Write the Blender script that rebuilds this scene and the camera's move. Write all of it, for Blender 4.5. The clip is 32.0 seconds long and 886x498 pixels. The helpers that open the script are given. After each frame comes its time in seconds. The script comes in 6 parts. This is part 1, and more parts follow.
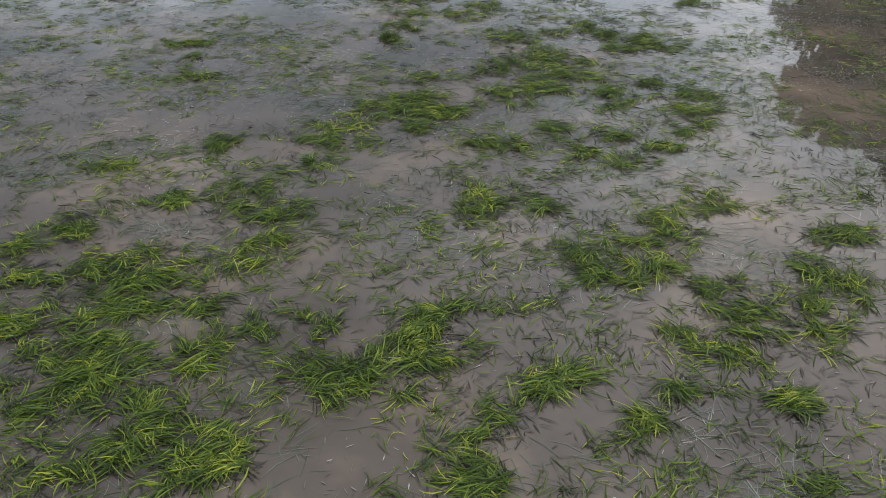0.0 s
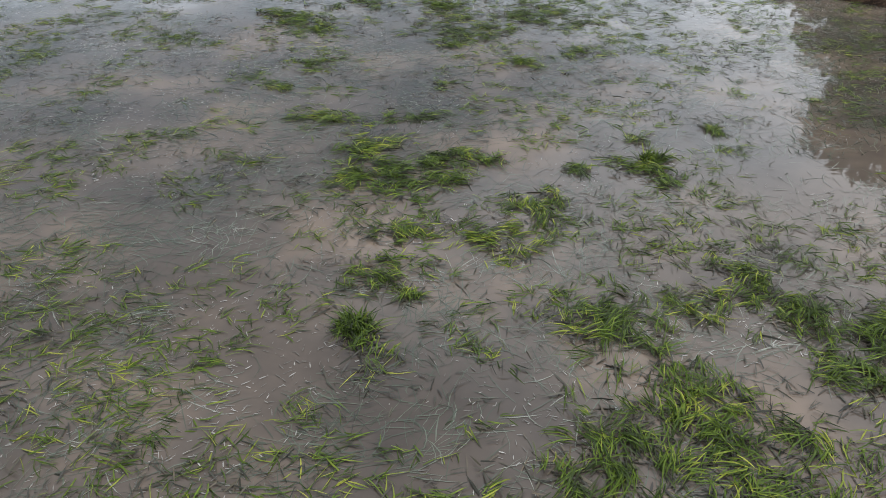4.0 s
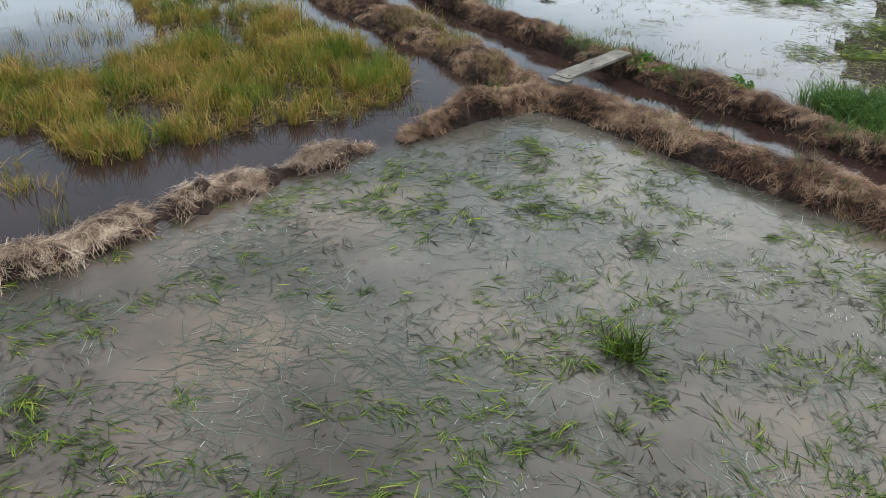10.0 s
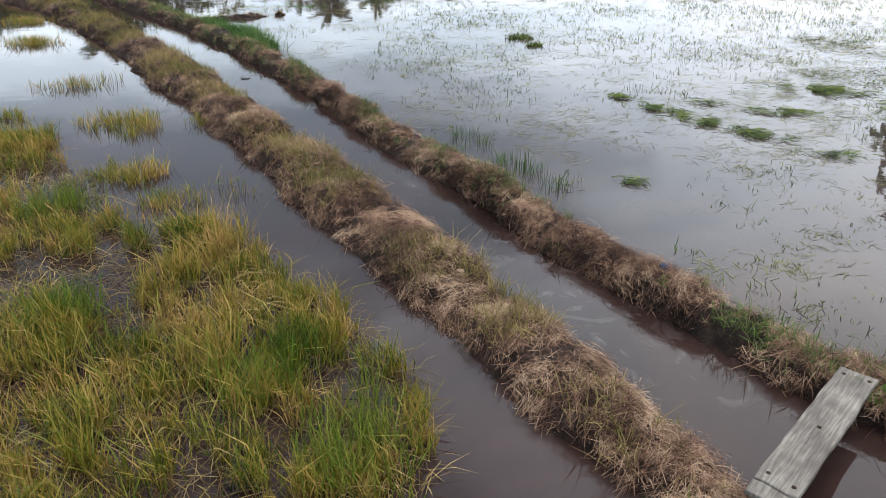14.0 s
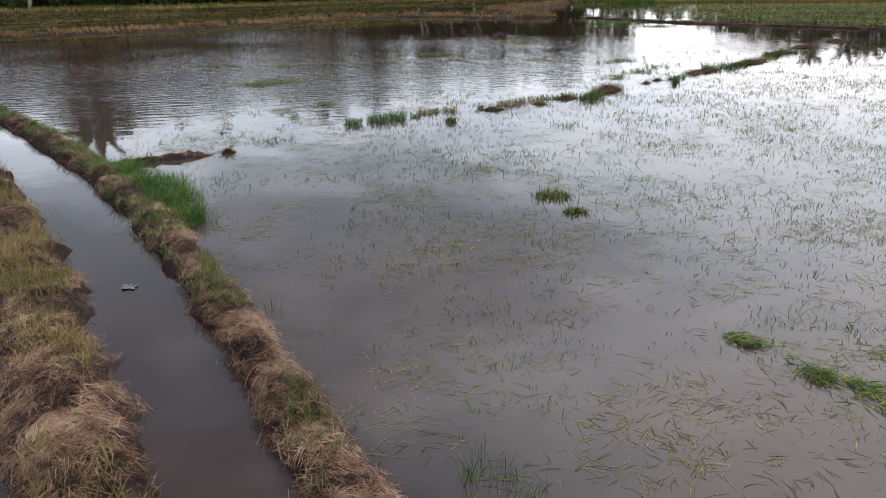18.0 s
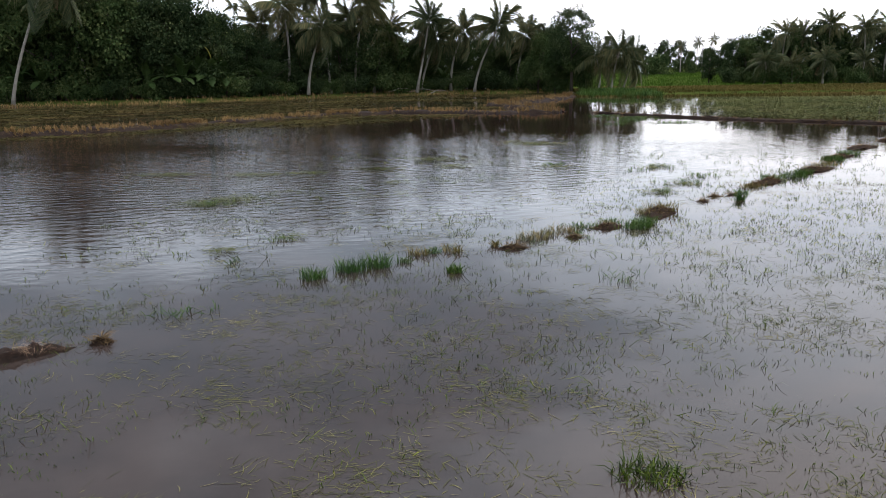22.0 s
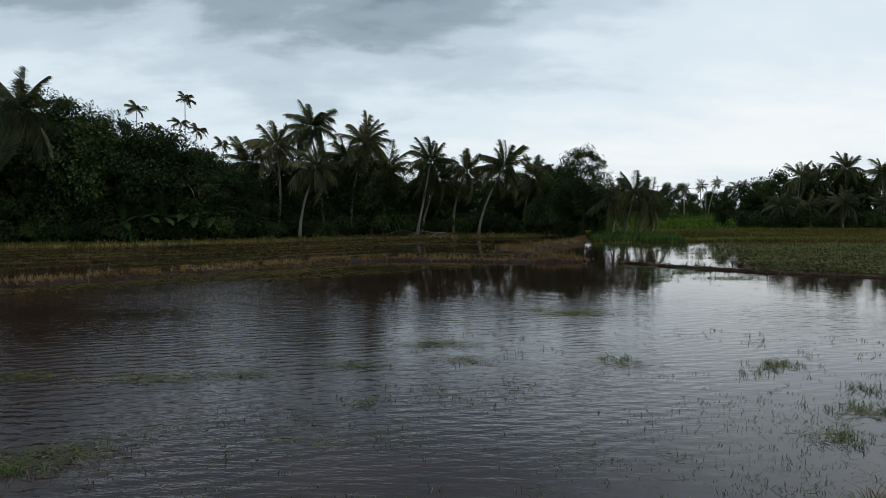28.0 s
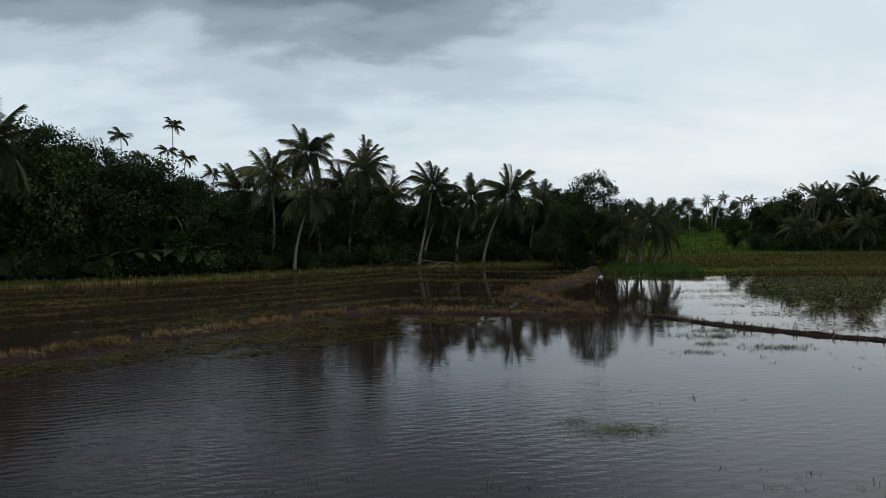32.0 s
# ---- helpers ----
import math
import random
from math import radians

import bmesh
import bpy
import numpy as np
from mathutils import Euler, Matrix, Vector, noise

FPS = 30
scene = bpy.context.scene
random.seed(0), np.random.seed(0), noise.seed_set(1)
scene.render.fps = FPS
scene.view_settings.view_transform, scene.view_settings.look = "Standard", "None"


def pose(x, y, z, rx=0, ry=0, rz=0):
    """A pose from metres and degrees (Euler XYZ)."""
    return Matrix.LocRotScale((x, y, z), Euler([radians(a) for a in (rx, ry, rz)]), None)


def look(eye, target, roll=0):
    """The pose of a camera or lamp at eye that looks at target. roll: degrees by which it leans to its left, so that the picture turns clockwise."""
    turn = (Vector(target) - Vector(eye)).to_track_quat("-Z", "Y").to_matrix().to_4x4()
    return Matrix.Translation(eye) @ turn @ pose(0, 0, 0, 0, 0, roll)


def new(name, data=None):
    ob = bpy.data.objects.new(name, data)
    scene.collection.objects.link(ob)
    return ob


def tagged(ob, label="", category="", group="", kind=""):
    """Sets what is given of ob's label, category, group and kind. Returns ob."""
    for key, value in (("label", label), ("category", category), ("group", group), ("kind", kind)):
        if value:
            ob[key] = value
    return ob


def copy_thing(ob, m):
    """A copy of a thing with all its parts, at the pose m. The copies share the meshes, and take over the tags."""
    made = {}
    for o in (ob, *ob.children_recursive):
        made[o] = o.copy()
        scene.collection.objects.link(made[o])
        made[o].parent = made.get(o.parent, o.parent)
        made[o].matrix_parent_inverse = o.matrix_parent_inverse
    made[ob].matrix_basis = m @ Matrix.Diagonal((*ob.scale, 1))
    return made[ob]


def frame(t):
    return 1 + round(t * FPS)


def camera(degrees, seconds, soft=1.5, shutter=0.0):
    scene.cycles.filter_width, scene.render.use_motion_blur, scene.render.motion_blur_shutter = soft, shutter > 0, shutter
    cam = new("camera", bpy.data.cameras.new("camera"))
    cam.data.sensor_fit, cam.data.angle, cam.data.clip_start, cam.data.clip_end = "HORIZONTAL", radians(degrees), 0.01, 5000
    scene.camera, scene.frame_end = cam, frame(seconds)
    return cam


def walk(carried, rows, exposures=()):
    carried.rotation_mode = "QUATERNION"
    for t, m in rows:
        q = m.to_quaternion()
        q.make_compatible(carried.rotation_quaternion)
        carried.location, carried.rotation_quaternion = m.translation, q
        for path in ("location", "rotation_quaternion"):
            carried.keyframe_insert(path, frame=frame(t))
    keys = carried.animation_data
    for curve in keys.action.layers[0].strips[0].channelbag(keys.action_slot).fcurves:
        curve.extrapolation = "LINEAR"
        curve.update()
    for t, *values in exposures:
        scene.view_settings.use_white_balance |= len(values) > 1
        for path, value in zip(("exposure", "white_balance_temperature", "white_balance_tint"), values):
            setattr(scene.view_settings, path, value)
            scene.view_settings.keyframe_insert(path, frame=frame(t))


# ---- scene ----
DEGREES = 60.0
PATH = [
    (0.0, (0.088, -0.684, 3.628), (-0.008, 7.734, -1.770), -0.22),
    (0.5, (0.111, 0.064, 3.614), (0.007, 8.486, -1.777), -0.31),
    (1.0, (0.120, 0.842, 3.600), (0.003, 9.266, -1.787), -0.38),
    (1.5, (0.099, 1.654, 3.584), (-0.029, 10.082, -1.797), -0.45),
    (2.0, (0.049, 2.500, 3.567), (-0.086, 10.934, -1.804), -0.48),
    (2.5, (-0.014, 3.384, 3.549), (-0.151, 11.828, -1.806), -0.51),
    (3.0, (-0.072, 4.331, 3.527), (-0.201, 12.784, -1.814), -0.48),
    (3.5, (-0.131, 5.392, 3.504), (-0.224, 13.846, -1.836), -0.30),
    (4.0, (-0.187, 6.521, 3.491), (-0.227, 14.965, -1.865), -0.01),
    (4.5, (-0.221, 7.561, 3.495), (-0.230, 15.995, -1.879), 0.15),
    (5.0, (-0.222, 8.444, 3.516), (-0.240, 16.873, -1.864), 0.07),
    (5.5, (-0.207, 9.266, 3.543), (-0.255, 17.696, -1.836), -0.15),
    (6.0, (-0.205, 10.157, 3.559), (-0.273, 18.590, -1.814), -0.29),
    (6.5, (-0.230, 11.133, 3.567), (-0.302, 19.571, -1.798), -0.31),
    (7.0, (-0.279, 12.125, 3.579), (-0.344, 20.572, -1.773), -0.27),
    (7.5, (-0.341, 13.087, 3.592), (-0.399, 21.549, -1.736), -0.23),
    (8.0, (-0.410, 14.014, 3.604), (-0.461, 22.497, -1.691), -0.19),
    (8.5, (-0.478, 14.921, 3.616), (-0.526, 23.428, -1.640), -0.16),
    (9.0, (-0.547, 15.817, 3.621), (-0.590, 24.355, -1.584), -0.09),
    (9.5, (-0.620, 16.701, 3.620), (-0.652, 25.275, -1.527), 0.03),
    (10.0, (-0.696, 17.571, 3.624), (-0.716, 26.176, -1.471), 0.16),
    (10.5, (-0.769, 18.430, 3.632), (-0.779, 27.062, -1.416), 0.27),
    (11.0, (-0.839, 19.278, 3.636), (-0.842, 27.943, -1.355), 0.36),
    (11.5, (-0.908, 20.117, 3.632), (-0.903, 28.828, -1.279), 0.42),
    (12.0, (-0.972, 20.945, 3.624), (-0.964, 29.713, -1.184), 0.38),
    (12.5, (-1.024, 21.764, 3.628), (-1.025, 30.590, -1.074), 0.23),
    (13.0, (-1.066, 22.569, 3.648), (-1.081, 31.450, -0.950), 0.02),
    (13.5, (-1.098, 23.356, 3.671), (-1.126, 32.292, -0.818), -0.15),
    (14.0, (-1.118, 24.131, 3.687), (-1.156, 33.126, -0.683), -0.23),
    (14.5, (-1.131, 24.906, 3.695), (-1.176, 33.961, -0.548), -0.26),
    (15.0, (-1.143, 25.705, 3.686), (-1.188, 34.824, -0.420), -0.25),
    (15.5, (-1.147, 26.576, 3.634), (-1.187, 35.765, -0.311), -0.16),
    (16.0, (-1.139, 27.503, 3.552), (-1.172, 36.765, -0.218), -0.01),
    (16.5, (-1.129, 28.381, 3.510), (-1.158, 37.704, -0.107), 0.06),
    (17.0, (-1.129, 29.141, 3.565), (-1.161, 38.502, 0.048), -0.02),
    (17.5, (-1.138, 29.853, 3.672), (-1.175, 39.241, 0.225), -0.19),
    (18.0, (-1.140, 30.632, 3.746), (-1.181, 40.051, 0.387), -0.32),
    (18.5, (-1.130, 31.493, 3.776), (-1.174, 40.951, 0.528), -0.39),
    (19.0, (-1.116, 32.375, 3.797), (-1.167, 41.871, 0.664), -0.44),
    (19.5, (-1.112, 33.243, 3.808), (-1.169, 42.779, 0.798), -0.49),
    (20.0, (-1.118, 34.096, 3.803), (-1.178, 43.673, 0.929), -0.53),
    (20.5, (-1.123, 34.940, 3.787), (-1.183, 44.560, 1.059), -0.55),
    (21.0, (-1.125, 35.773, 3.769), (-1.184, 45.434, 1.191), -0.56),
    (21.5, (-1.128, 36.584, 3.753), (-1.185, 46.285, 1.325), -0.55),
    (22.0, (-1.129, 37.373, 3.735), (-1.185, 47.110, 1.458), -0.54),
    (22.5, (-1.132, 38.152, 3.713), (-1.189, 47.924, 1.587), -0.55),
    (23.0, (-1.149, 38.928, 3.686), (-1.207, 48.731, 1.714), -0.57),
    (23.5, (-1.174, 39.693, 3.660), (-1.232, 49.525, 1.840), -0.58),
    (24.0, (-1.193, 40.444, 3.642), (-1.252, 50.304, 1.972), -0.58),
    (24.5, (-1.209, 41.198, 3.641), (-1.268, 51.082, 2.119), -0.61),
    (25.0, (-1.235, 41.963, 3.652), (-1.293, 51.869, 2.280), -0.65),
    (25.5, (-1.272, 42.733, 3.660), (-1.329, 52.658, 2.442), -0.67),
    (26.0, (-1.309, 43.582, 3.670), (-1.365, 53.526, 2.618), -0.61),
    (26.5, (-1.329, 44.671, 3.684), (-1.382, 54.635, 2.830), -0.38),
    (27.0, (-1.327, 45.964, 3.692), (-1.375, 55.942, 3.035), -0.07),
    (27.5, (-1.321, 47.103, 3.733), (-1.365, 57.088, 3.197), 0.06),
    (28.0, (-1.333, 47.788, 3.918), (-1.381, 57.775, 3.408), -0.09),
    (28.5, (-1.362, 48.183, 4.270), (-1.421, 58.169, 3.744), -0.37),
    (29.0, (-1.390, 48.707, 4.667), (-1.456, 58.692, 4.131), -0.59),
    (29.5, (-1.407, 49.494, 5.029), (-1.476, 59.480, 4.497), -0.70),
    (30.0, (-1.414, 50.427, 5.377), (-1.484, 60.413, 4.853), -0.74),
    (30.5, (-1.425, 51.397, 5.718), (-1.496, 61.384, 5.209), -0.72),
    (31.0, (-1.480, 52.262, 6.016), (-1.548, 62.250, 5.537), -0.64),
    (31.5, (-1.605, 52.930, 6.247), (-1.664, 62.921, 5.814), -0.53),
    (32.0, (-1.771, 53.469, 6.438), (-1.818, 63.462, 6.058), -0.38),
]
cam = camera(DEGREES, 32.0, 0.5)
EXPOSURES = [(0, 1.24, 6600, 15), (3.5, 1.38, 6650, 15), (5.5, 1.46, 6600, 15), (7, 1.72, 6550, 14), (9, 1.76, 6500, 10), (10, 1.55, 6500, 10), (11, 1.75, 6500, 13), (12, 1.95, 6550, 14), (13, 1.88, 6550, 14), (15, 1.55, 6550, 14), (17, 1.42, 6700, 18), (20, 1.3, 6750, 18), (22, 1.12, 6650, 17), (24, 0.68, 6550, 15), (26, 0.2, 6500, 12), (29, -0.05, 6500, 10), (32, -0.12, 6500, 10)]
walk(cam, [(t, look(eye, target, roll)) for t, eye, target, roll in PATH], EXPOSURES)

rng = np.random.default_rng(7)

# ---- sky and sun ----
SUN_DIR = Vector((0.20, 0.27, 0.94)).normalized()
BRIGHT = Vector((0.52, 0.80, 0.20)).normalized()
world = bpy.data.worlds.new("overcast_sky")
scene.world = world
world.use_nodes = True
wn, wl = world.node_tree.nodes, world.node_tree.links
wn.clear()


def wnode(kind, **kw):
    n = wn.new(kind)
    for k, v in kw.items():
        n.inputs[k].default_value = v
    return n


def wmath(op, a, b=None, c=None):
    n = wn.new("ShaderNodeMath")
    n.operation = op
    for i, v in enumerate((a, b, c)):
        if v is None:
            continue
        if isinstance(v, (int, float)):
            n.inputs[i].default_value = v
        else:
            wl.new(v, n.inputs[i])
    return n.outputs[0]


tc = wn.new("ShaderNodeTexCoord")
sep = wn.new("ShaderNodeSeparateXYZ")
wl.new(tc.outputs["Generated"], sep.inputs[0])
up = wmath("MAXIMUM", sep.outputs[2], 0.0)
den = wmath("ADD", up, 0.30)
com = wn.new("ShaderNodeCombineXYZ")
wl.new(wmath("DIVIDE", sep.outputs[0], den), com.inputs[0])
wl.new(wmath("DIVIDE", sep.outputs[1], den), com.inputs[1])
mapn = wn.new("ShaderNodeMapping")
mapn.inputs["Location"].default_value = (3.3, 1.2, 0.0)
mapn.inputs["Rotation"].default_value = (0, 0, radians(-14))
mapn.inputs["Scale"].default_value = (1.0, 1.5, 1.0)
wl.new(com.outputs[0], mapn.inputs[0])
big = wnode("ShaderNodeTexNoise", Scale=1.1, Detail=8.0, Roughness=0.5, Distortion=0.3)
wl.new(mapn.outputs[0], big.inputs["Vector"])
fine = wnode("ShaderNodeTexNoise", Scale=3.4, Detail=6.0, Roughness=0.55)
wl.new(mapn.outputs[0], fine.inputs["Vector"])
loose = wmath("ADD", wmath("MULTIPLY", big.outputs[0], 0.70), wmath("MULTIPLY", fine.outputs[0], 0.30))
thick = wmath("MULTIPLY_ADD", loose, 1.0, 0.02)
# the cloud is thinner ahead on the right and along the horizon, and a dark bank of it hangs above the trees
sund = wn.new("ShaderNodeVectorMath")
sund.operation = "DOT_PRODUCT"
sund.inputs[1].default_value = BRIGHT
wl.new(tc.outputs["Generated"], sund.inputs[0])
toward = wmath("POWER", wmath("MAXIMUM", sund.outputs["Value"], 0.0), 6.0)


def hump(centre, width):
    b = wmath("DIVIDE", wmath("SUBTRACT", up, centre), width)
    return wmath("POWER", 2.718, wmath("MULTIPLY", wmath("MULTIPLY", b, b), -1.0))


def clamped(v):
    return wmath("MINIMUM", wmath("MAXIMUM", v, 0.0), 1.0)


west = clamped(wmath("MULTIPLY_ADD", sep.outputs[0], -4.0, 2.0))
high = wmath("MULTIPLY", hump(0.34, 0.14), wmath("MULTIPLY_ADD", west, 0.28, 0.02))
low = wmath("MULTIPLY", hump(0.12, 0.09), 0.10)
tilt = wmath("MULTIPLY", clamped(wmath("MULTIPLY_ADD", up, 5.0, -1.6)), wmath("MINIMUM", wmath("MAXIMUM", wmath("MULTIPLY_ADD", sep.outputs[0], 0.65, 0.02), -0.13), 0.2))
thin = wmath("ADD", wmath("ADD", wmath("SUBTRACT", wmath("ADD", thick, wmath("MULTIPLY", toward, 0.26)), high), low), tilt)
ramp = wn.new("ShaderNodeValToRGB")
ramp.color_ramp.interpolation = "EASE"
els = ramp.color_ramp.elements
els[0].position, els[0].color = 0.33, (0.195, 0.25, 0.295, 1)
els[1].position, els[1].color = 0.92, (0.94, 0.985, 1.0, 1)
for at, tone in ((0.43, (0.325, 0.405, 0.465, 1)), (0.52, (0.56, 0.67, 0.75, 1)), (0.66, (0.76, 0.865, 0.935, 1))):
    els.new(at).color = tone
wl.new(thin, ramp.inputs[0])
cloud = wn.new("ShaderNodeBackground")
cloud.inputs["Strength"].default_value = 1.0
wl.new(ramp.outputs[0], cloud.inputs["Color"])
sky = wn.new("ShaderNodeTexSky")
sky.sky_type, sky.sun_disc = "NISHITA", False
sky.sun_elevation = math.asin(SUN_DIR.z)
sky.sun_rotation = math.atan2(SUN_DIR.x, SUN_DIR.y)
clear = wn.new("ShaderNodeBackground")
clear.inputs["Strength"].default_value = 0.09
wl.new(sky.outputs[0], clear.inputs["Color"])
cover = wn.new("ShaderNodeMixShader")
cover.inputs[0].default_value = 0.9
wl.new(clear.outputs[0], cover.inputs[1])
wl.new(cloud.outputs[0], cover.inputs[2])
wout = wn.new("ShaderNodeOutputWorld")
wl.new(cover.outputs[0], wout.inputs[0])

sun = new("sun", bpy.data.lights.new("sun", "SUN"))
sun.data.energy, sun.data.angle, sun.data.color = 0.8, radians(18), (1.0, 0.97, 0.92)
sun.matrix_world = look(SUN_DIR * 50, (0, 0, 0))


# ---- materials ----
def base_mat(name, rough=0.8, spec=0.3):
    m = bpy.data.materials.new(name)
    m.use_nodes = True
    b = m.node_tree.nodes["Principled BSDF"]
    b.inputs["Roughness"].default_value = rough
    b.inputs["Specular IOR Level"].default_value = spec
    return m, m.node_tree.nodes, m.node_tree.links, b


def ramp_node(n, stops):
    r = n.new("ShaderNodeValToRGB")
    el = r.color_ramp.elements
    el[0].position, el[0].color = stops[0][0], (*stops[0][1], 1)
    el[1].position, el[1].color = stops[-1][0], (*stops[-1][1], 1)
    for p, c in stops[1:-1]:
        el.new(p).color = (*c, 1)
    return r


def noise_node(n, l, vec, scale, detail=4.0, rough=0.55, stretch=None, turn=0.0):
    t = n.new("ShaderNodeTexNoise")
    t.inputs["Scale"].default_value, t.inputs["Detail"].default_value, t.inputs["Roughness"].default_value = scale, detail, rough
    if stretch:
        mp = n.new("ShaderNodeMapping")
        mp.inputs["Scale"].default_value = stretch
        mp.inputs["Rotation"].default_value = (0, 0, radians(turn))
        l.new(vec, mp.inputs[0])
        vec = mp.outputs[0]
    l.new(vec, t.inputs["Vector"])
    return t.outputs[0]


def blade_mat(name, stops, rough=0.55, patch=0.6, trans=0.25, spec=0.3, gain=1.5, fine=0.0):
    """Leaves, blades and straw: each piece has its own shade, bundles differ, and whole patches drift in tone."""
    m, n, l, b = base_mat(name, rough, spec)
    geo = n.new("ShaderNodeNewGeometry")
    r = ramp_node(n, stops)
    pn = noise_node(n, l, geo.outputs["Position"], patch, 3.0)
    mix = n.new("ShaderNodeMath")
    mix.operation = "MULTIPLY_ADD"
    mix.inputs[1].default_value = 0.7
    l.new(geo.outputs["Random Per Island"], mix.inputs[0])
    sc = n.new("ShaderNodeMath")
    sc.operation = "MULTIPLY_ADD"
    sc.inputs[1].default_value, sc.inputs[2].default_value = gain, 0.15 - gain * 0.5
    l.new(pn, sc.inputs[0])
    shift = sc.outputs[0]
    if fine:
        fn = noise_node(n, l, geo.outputs["Position"], 7.0, 2.0)
        fs = n.new("ShaderNodeMath")
        fs.operation = "MULTIPLY_ADD"
        fs.inputs[1].default_value, fs.inputs[2].default_value = fine, -0.5 * fine
        l.new(fn, fs.inputs[0])
        both = n.new("ShaderNodeMath")
        both.operation = "ADD"
        l.new(shift, both.inputs[0])
        l.new(fs.outputs[0], both.inputs[1])
        shift = both.outputs[0]
    l.new(shift, mix.inputs[2])
    l.new(mix.outputs[0], r.inputs[0])
    l.new(r.outputs[0], b.inputs["Base Color"])
    if trans:
        tr = n.new("ShaderNodeBsdfTranslucent")
        l.new(r.outputs[0], tr.inputs[0])
        ms = n.new("ShaderNodeMixShader")
        ms.inputs[0].default_value = trans
        l.new(b.outputs[0], ms.inputs[1])
        l.new(tr.outputs[0], ms.inputs[2])
        l.new(ms.outputs[0], n["Material Output"].inputs[0])
    return m


def rough_mat(name, stops, scale, rough=0.9, bump=0.4, dist=0.02, fine_scale=None, spec=0.2):
    m, n, l, b = base_mat(name, rough, spec)
    geo = n.new("ShaderNodeNewGeometry")
    a = noise_node(n, l, geo.outputs["Position"], scale, 6.0)
    f = noise_node(n, l, geo.outputs["Position"], fine_scale or scale * 9, 5.0, 0.65)
    mx = n.new("ShaderNodeMath")
    mx.operation = "MULTIPLY_ADD"
    mx.inputs[1].default_value = 0.6
    l.new(a, mx.inputs[0])
    sc = n.new("ShaderNodeMath")
    sc.operation = "MULTIPLY"
    sc.inputs[1].default_value = 0.4
    l.new(f, sc.inputs[0])
    l.new(sc.outputs[0], mx.inputs[2])
    r = ramp_node(n, stops)
    l.new(mx.outputs[0], r.inputs[0])
    l.new(r.outputs[0], b.inputs["Base Color"])
    bp = n.new("ShaderNodeBump")
    bp.inputs["Strength"].default_value, bp.inputs["Distance"].default_value = bump, dist
    l.new(mx.outputs[0], bp.inputs["Height"])
    l.new(bp.outputs[0], b.inputs["Normal"])
    return m


STRAW = blade_mat("dry_straw", [(0.0, (0.016, 0.008, 0.005)), (0.3, (0.075, 0.038, 0.024)), (0.62, (0.205, 0.118, 0.074)), (1.0, (0.41, 0.285, 0.19))], 0.8, 1.6, 0.1, 0.15, 1.7, 1.2)
STRAW_PALE = blade_mat("bleached_straw", [(0.0, (0.026, 0.013, 0.009)), (0.3, (0.125, 0.075, 0.053)), (0.62, (0.33, 0.232, 0.163)), (1.0, (0.58, 0.46, 0.35))], 0.8, 1.3, 0.1, 0.15, 0.9, 1.2)
DEBRIS = blade_mat("wet_straw_bits", [(0.0, (0.05, 0.045, 0.036)), (0.5, (0.11, 0.10, 0.085)), (1.0, (0.33, 0.31, 0.28))], 0.3, 0.5, 0.0)
CUT_GRASS = blade_mat("cut_grass", [(0.0, (0.013, 0.018, 0.005)), (0.3, (0.030, 0.051, 0.007)), (0.7, (0.082, 0.126, 0.011)), (1.0, (0.25, 0.255, 0.035))], 0.55, 1.3, 0.2, 0.18, 0.9, 0.8)
SUNK_GRASS = blade_mat("sunken_grass", [(0.0, (0.034, 0.038, 0.026)), (0.5, (0.062, 0.070, 0.048)), (0.85, (0.105, 0.112, 0.084)), (1.0, (0.20, 0.20, 0.165))], 0.06, 0.8, 0.0, 0.46, 1.2, 0.5)
OLIVE = blade_mat("olive_straw", [(0.0, (0.032, 0.034, 0.012)), (0.4, (0.078, 0.080, 0.026)), (0.75, (0.145, 0.135, 0.046)), (1.0, (0.25, 0.21, 0.10))], 0.7, 0.5, 0.0, 0.1, 1.2, 0.6)
DEAD_RICE = blade_mat("dead_rice", [(0.0, (0.018, 0.010, 0.005)), (0.6, (0.105, 0.068, 0.025)), (1.0, (0.31, 0.225, 0.095))], 0.8, 0.8, 0.1, 0.1)
ROT_AND_SHADE = blade_mat("rotting_stalks", [(0.0, (0.010, 0.009, 0.006)), (0.6, (0.028, 0.026, 0.014)), (1.0, (0.075, 0.055, 0.030))], 0.5, 0.8, 0.0, 0.3)
FRESH = blade_mat("fresh_rice", [(0.0, (0.040, 0.085, 0.008)), (0.5, (0.115, 0.165, 0.016)), (1.0, (0.26, 0.245, 0.045))], 0.5, 1.3, 0.3, 0.25, 1.2, 0.8)
RICE = blade_mat("rice_blades", [(0.0, (0.036, 0.066, 0.006)), (0.3, (0.130, 0.142, 0.012)), (0.6, (0.275, 0.196, 0.032)), (1.0, (0.41, 0.245, 0.092))], 0.5, 1.3, 0.3, 0.25, 1.8, 1.0)
BANK_GRASS = blade_mat("bank_grass", [(0.0, (0.030, 0.070, 0.016)), (0.5, (0.068, 0.120, 0.022)), (1.0, (0.15, 0.150, 0.045))], 0.55, 0.9, 0.25, 0.2)
LUSH = blade_mat("lush_grass", [(0.0, (0.020, 0.056, 0.012)), (0.5, (0.052, 0.118, 0.018)), (1.0, (0.13, 0.165, 0.038))], 0.55, 0.9, 0.25, 0.2, 1.5, 0.5)
DRY_GRASS = blade_mat("dry_bank_grass", [(0.0, (0.055, 0.066, 0.015)), (0.45, (0.16, 0.130, 0.038)), (1.0, (0.31, 0.215, 0.098))], 0.7, 1.0, 0.2, 0.15, 1.5, 0.6)
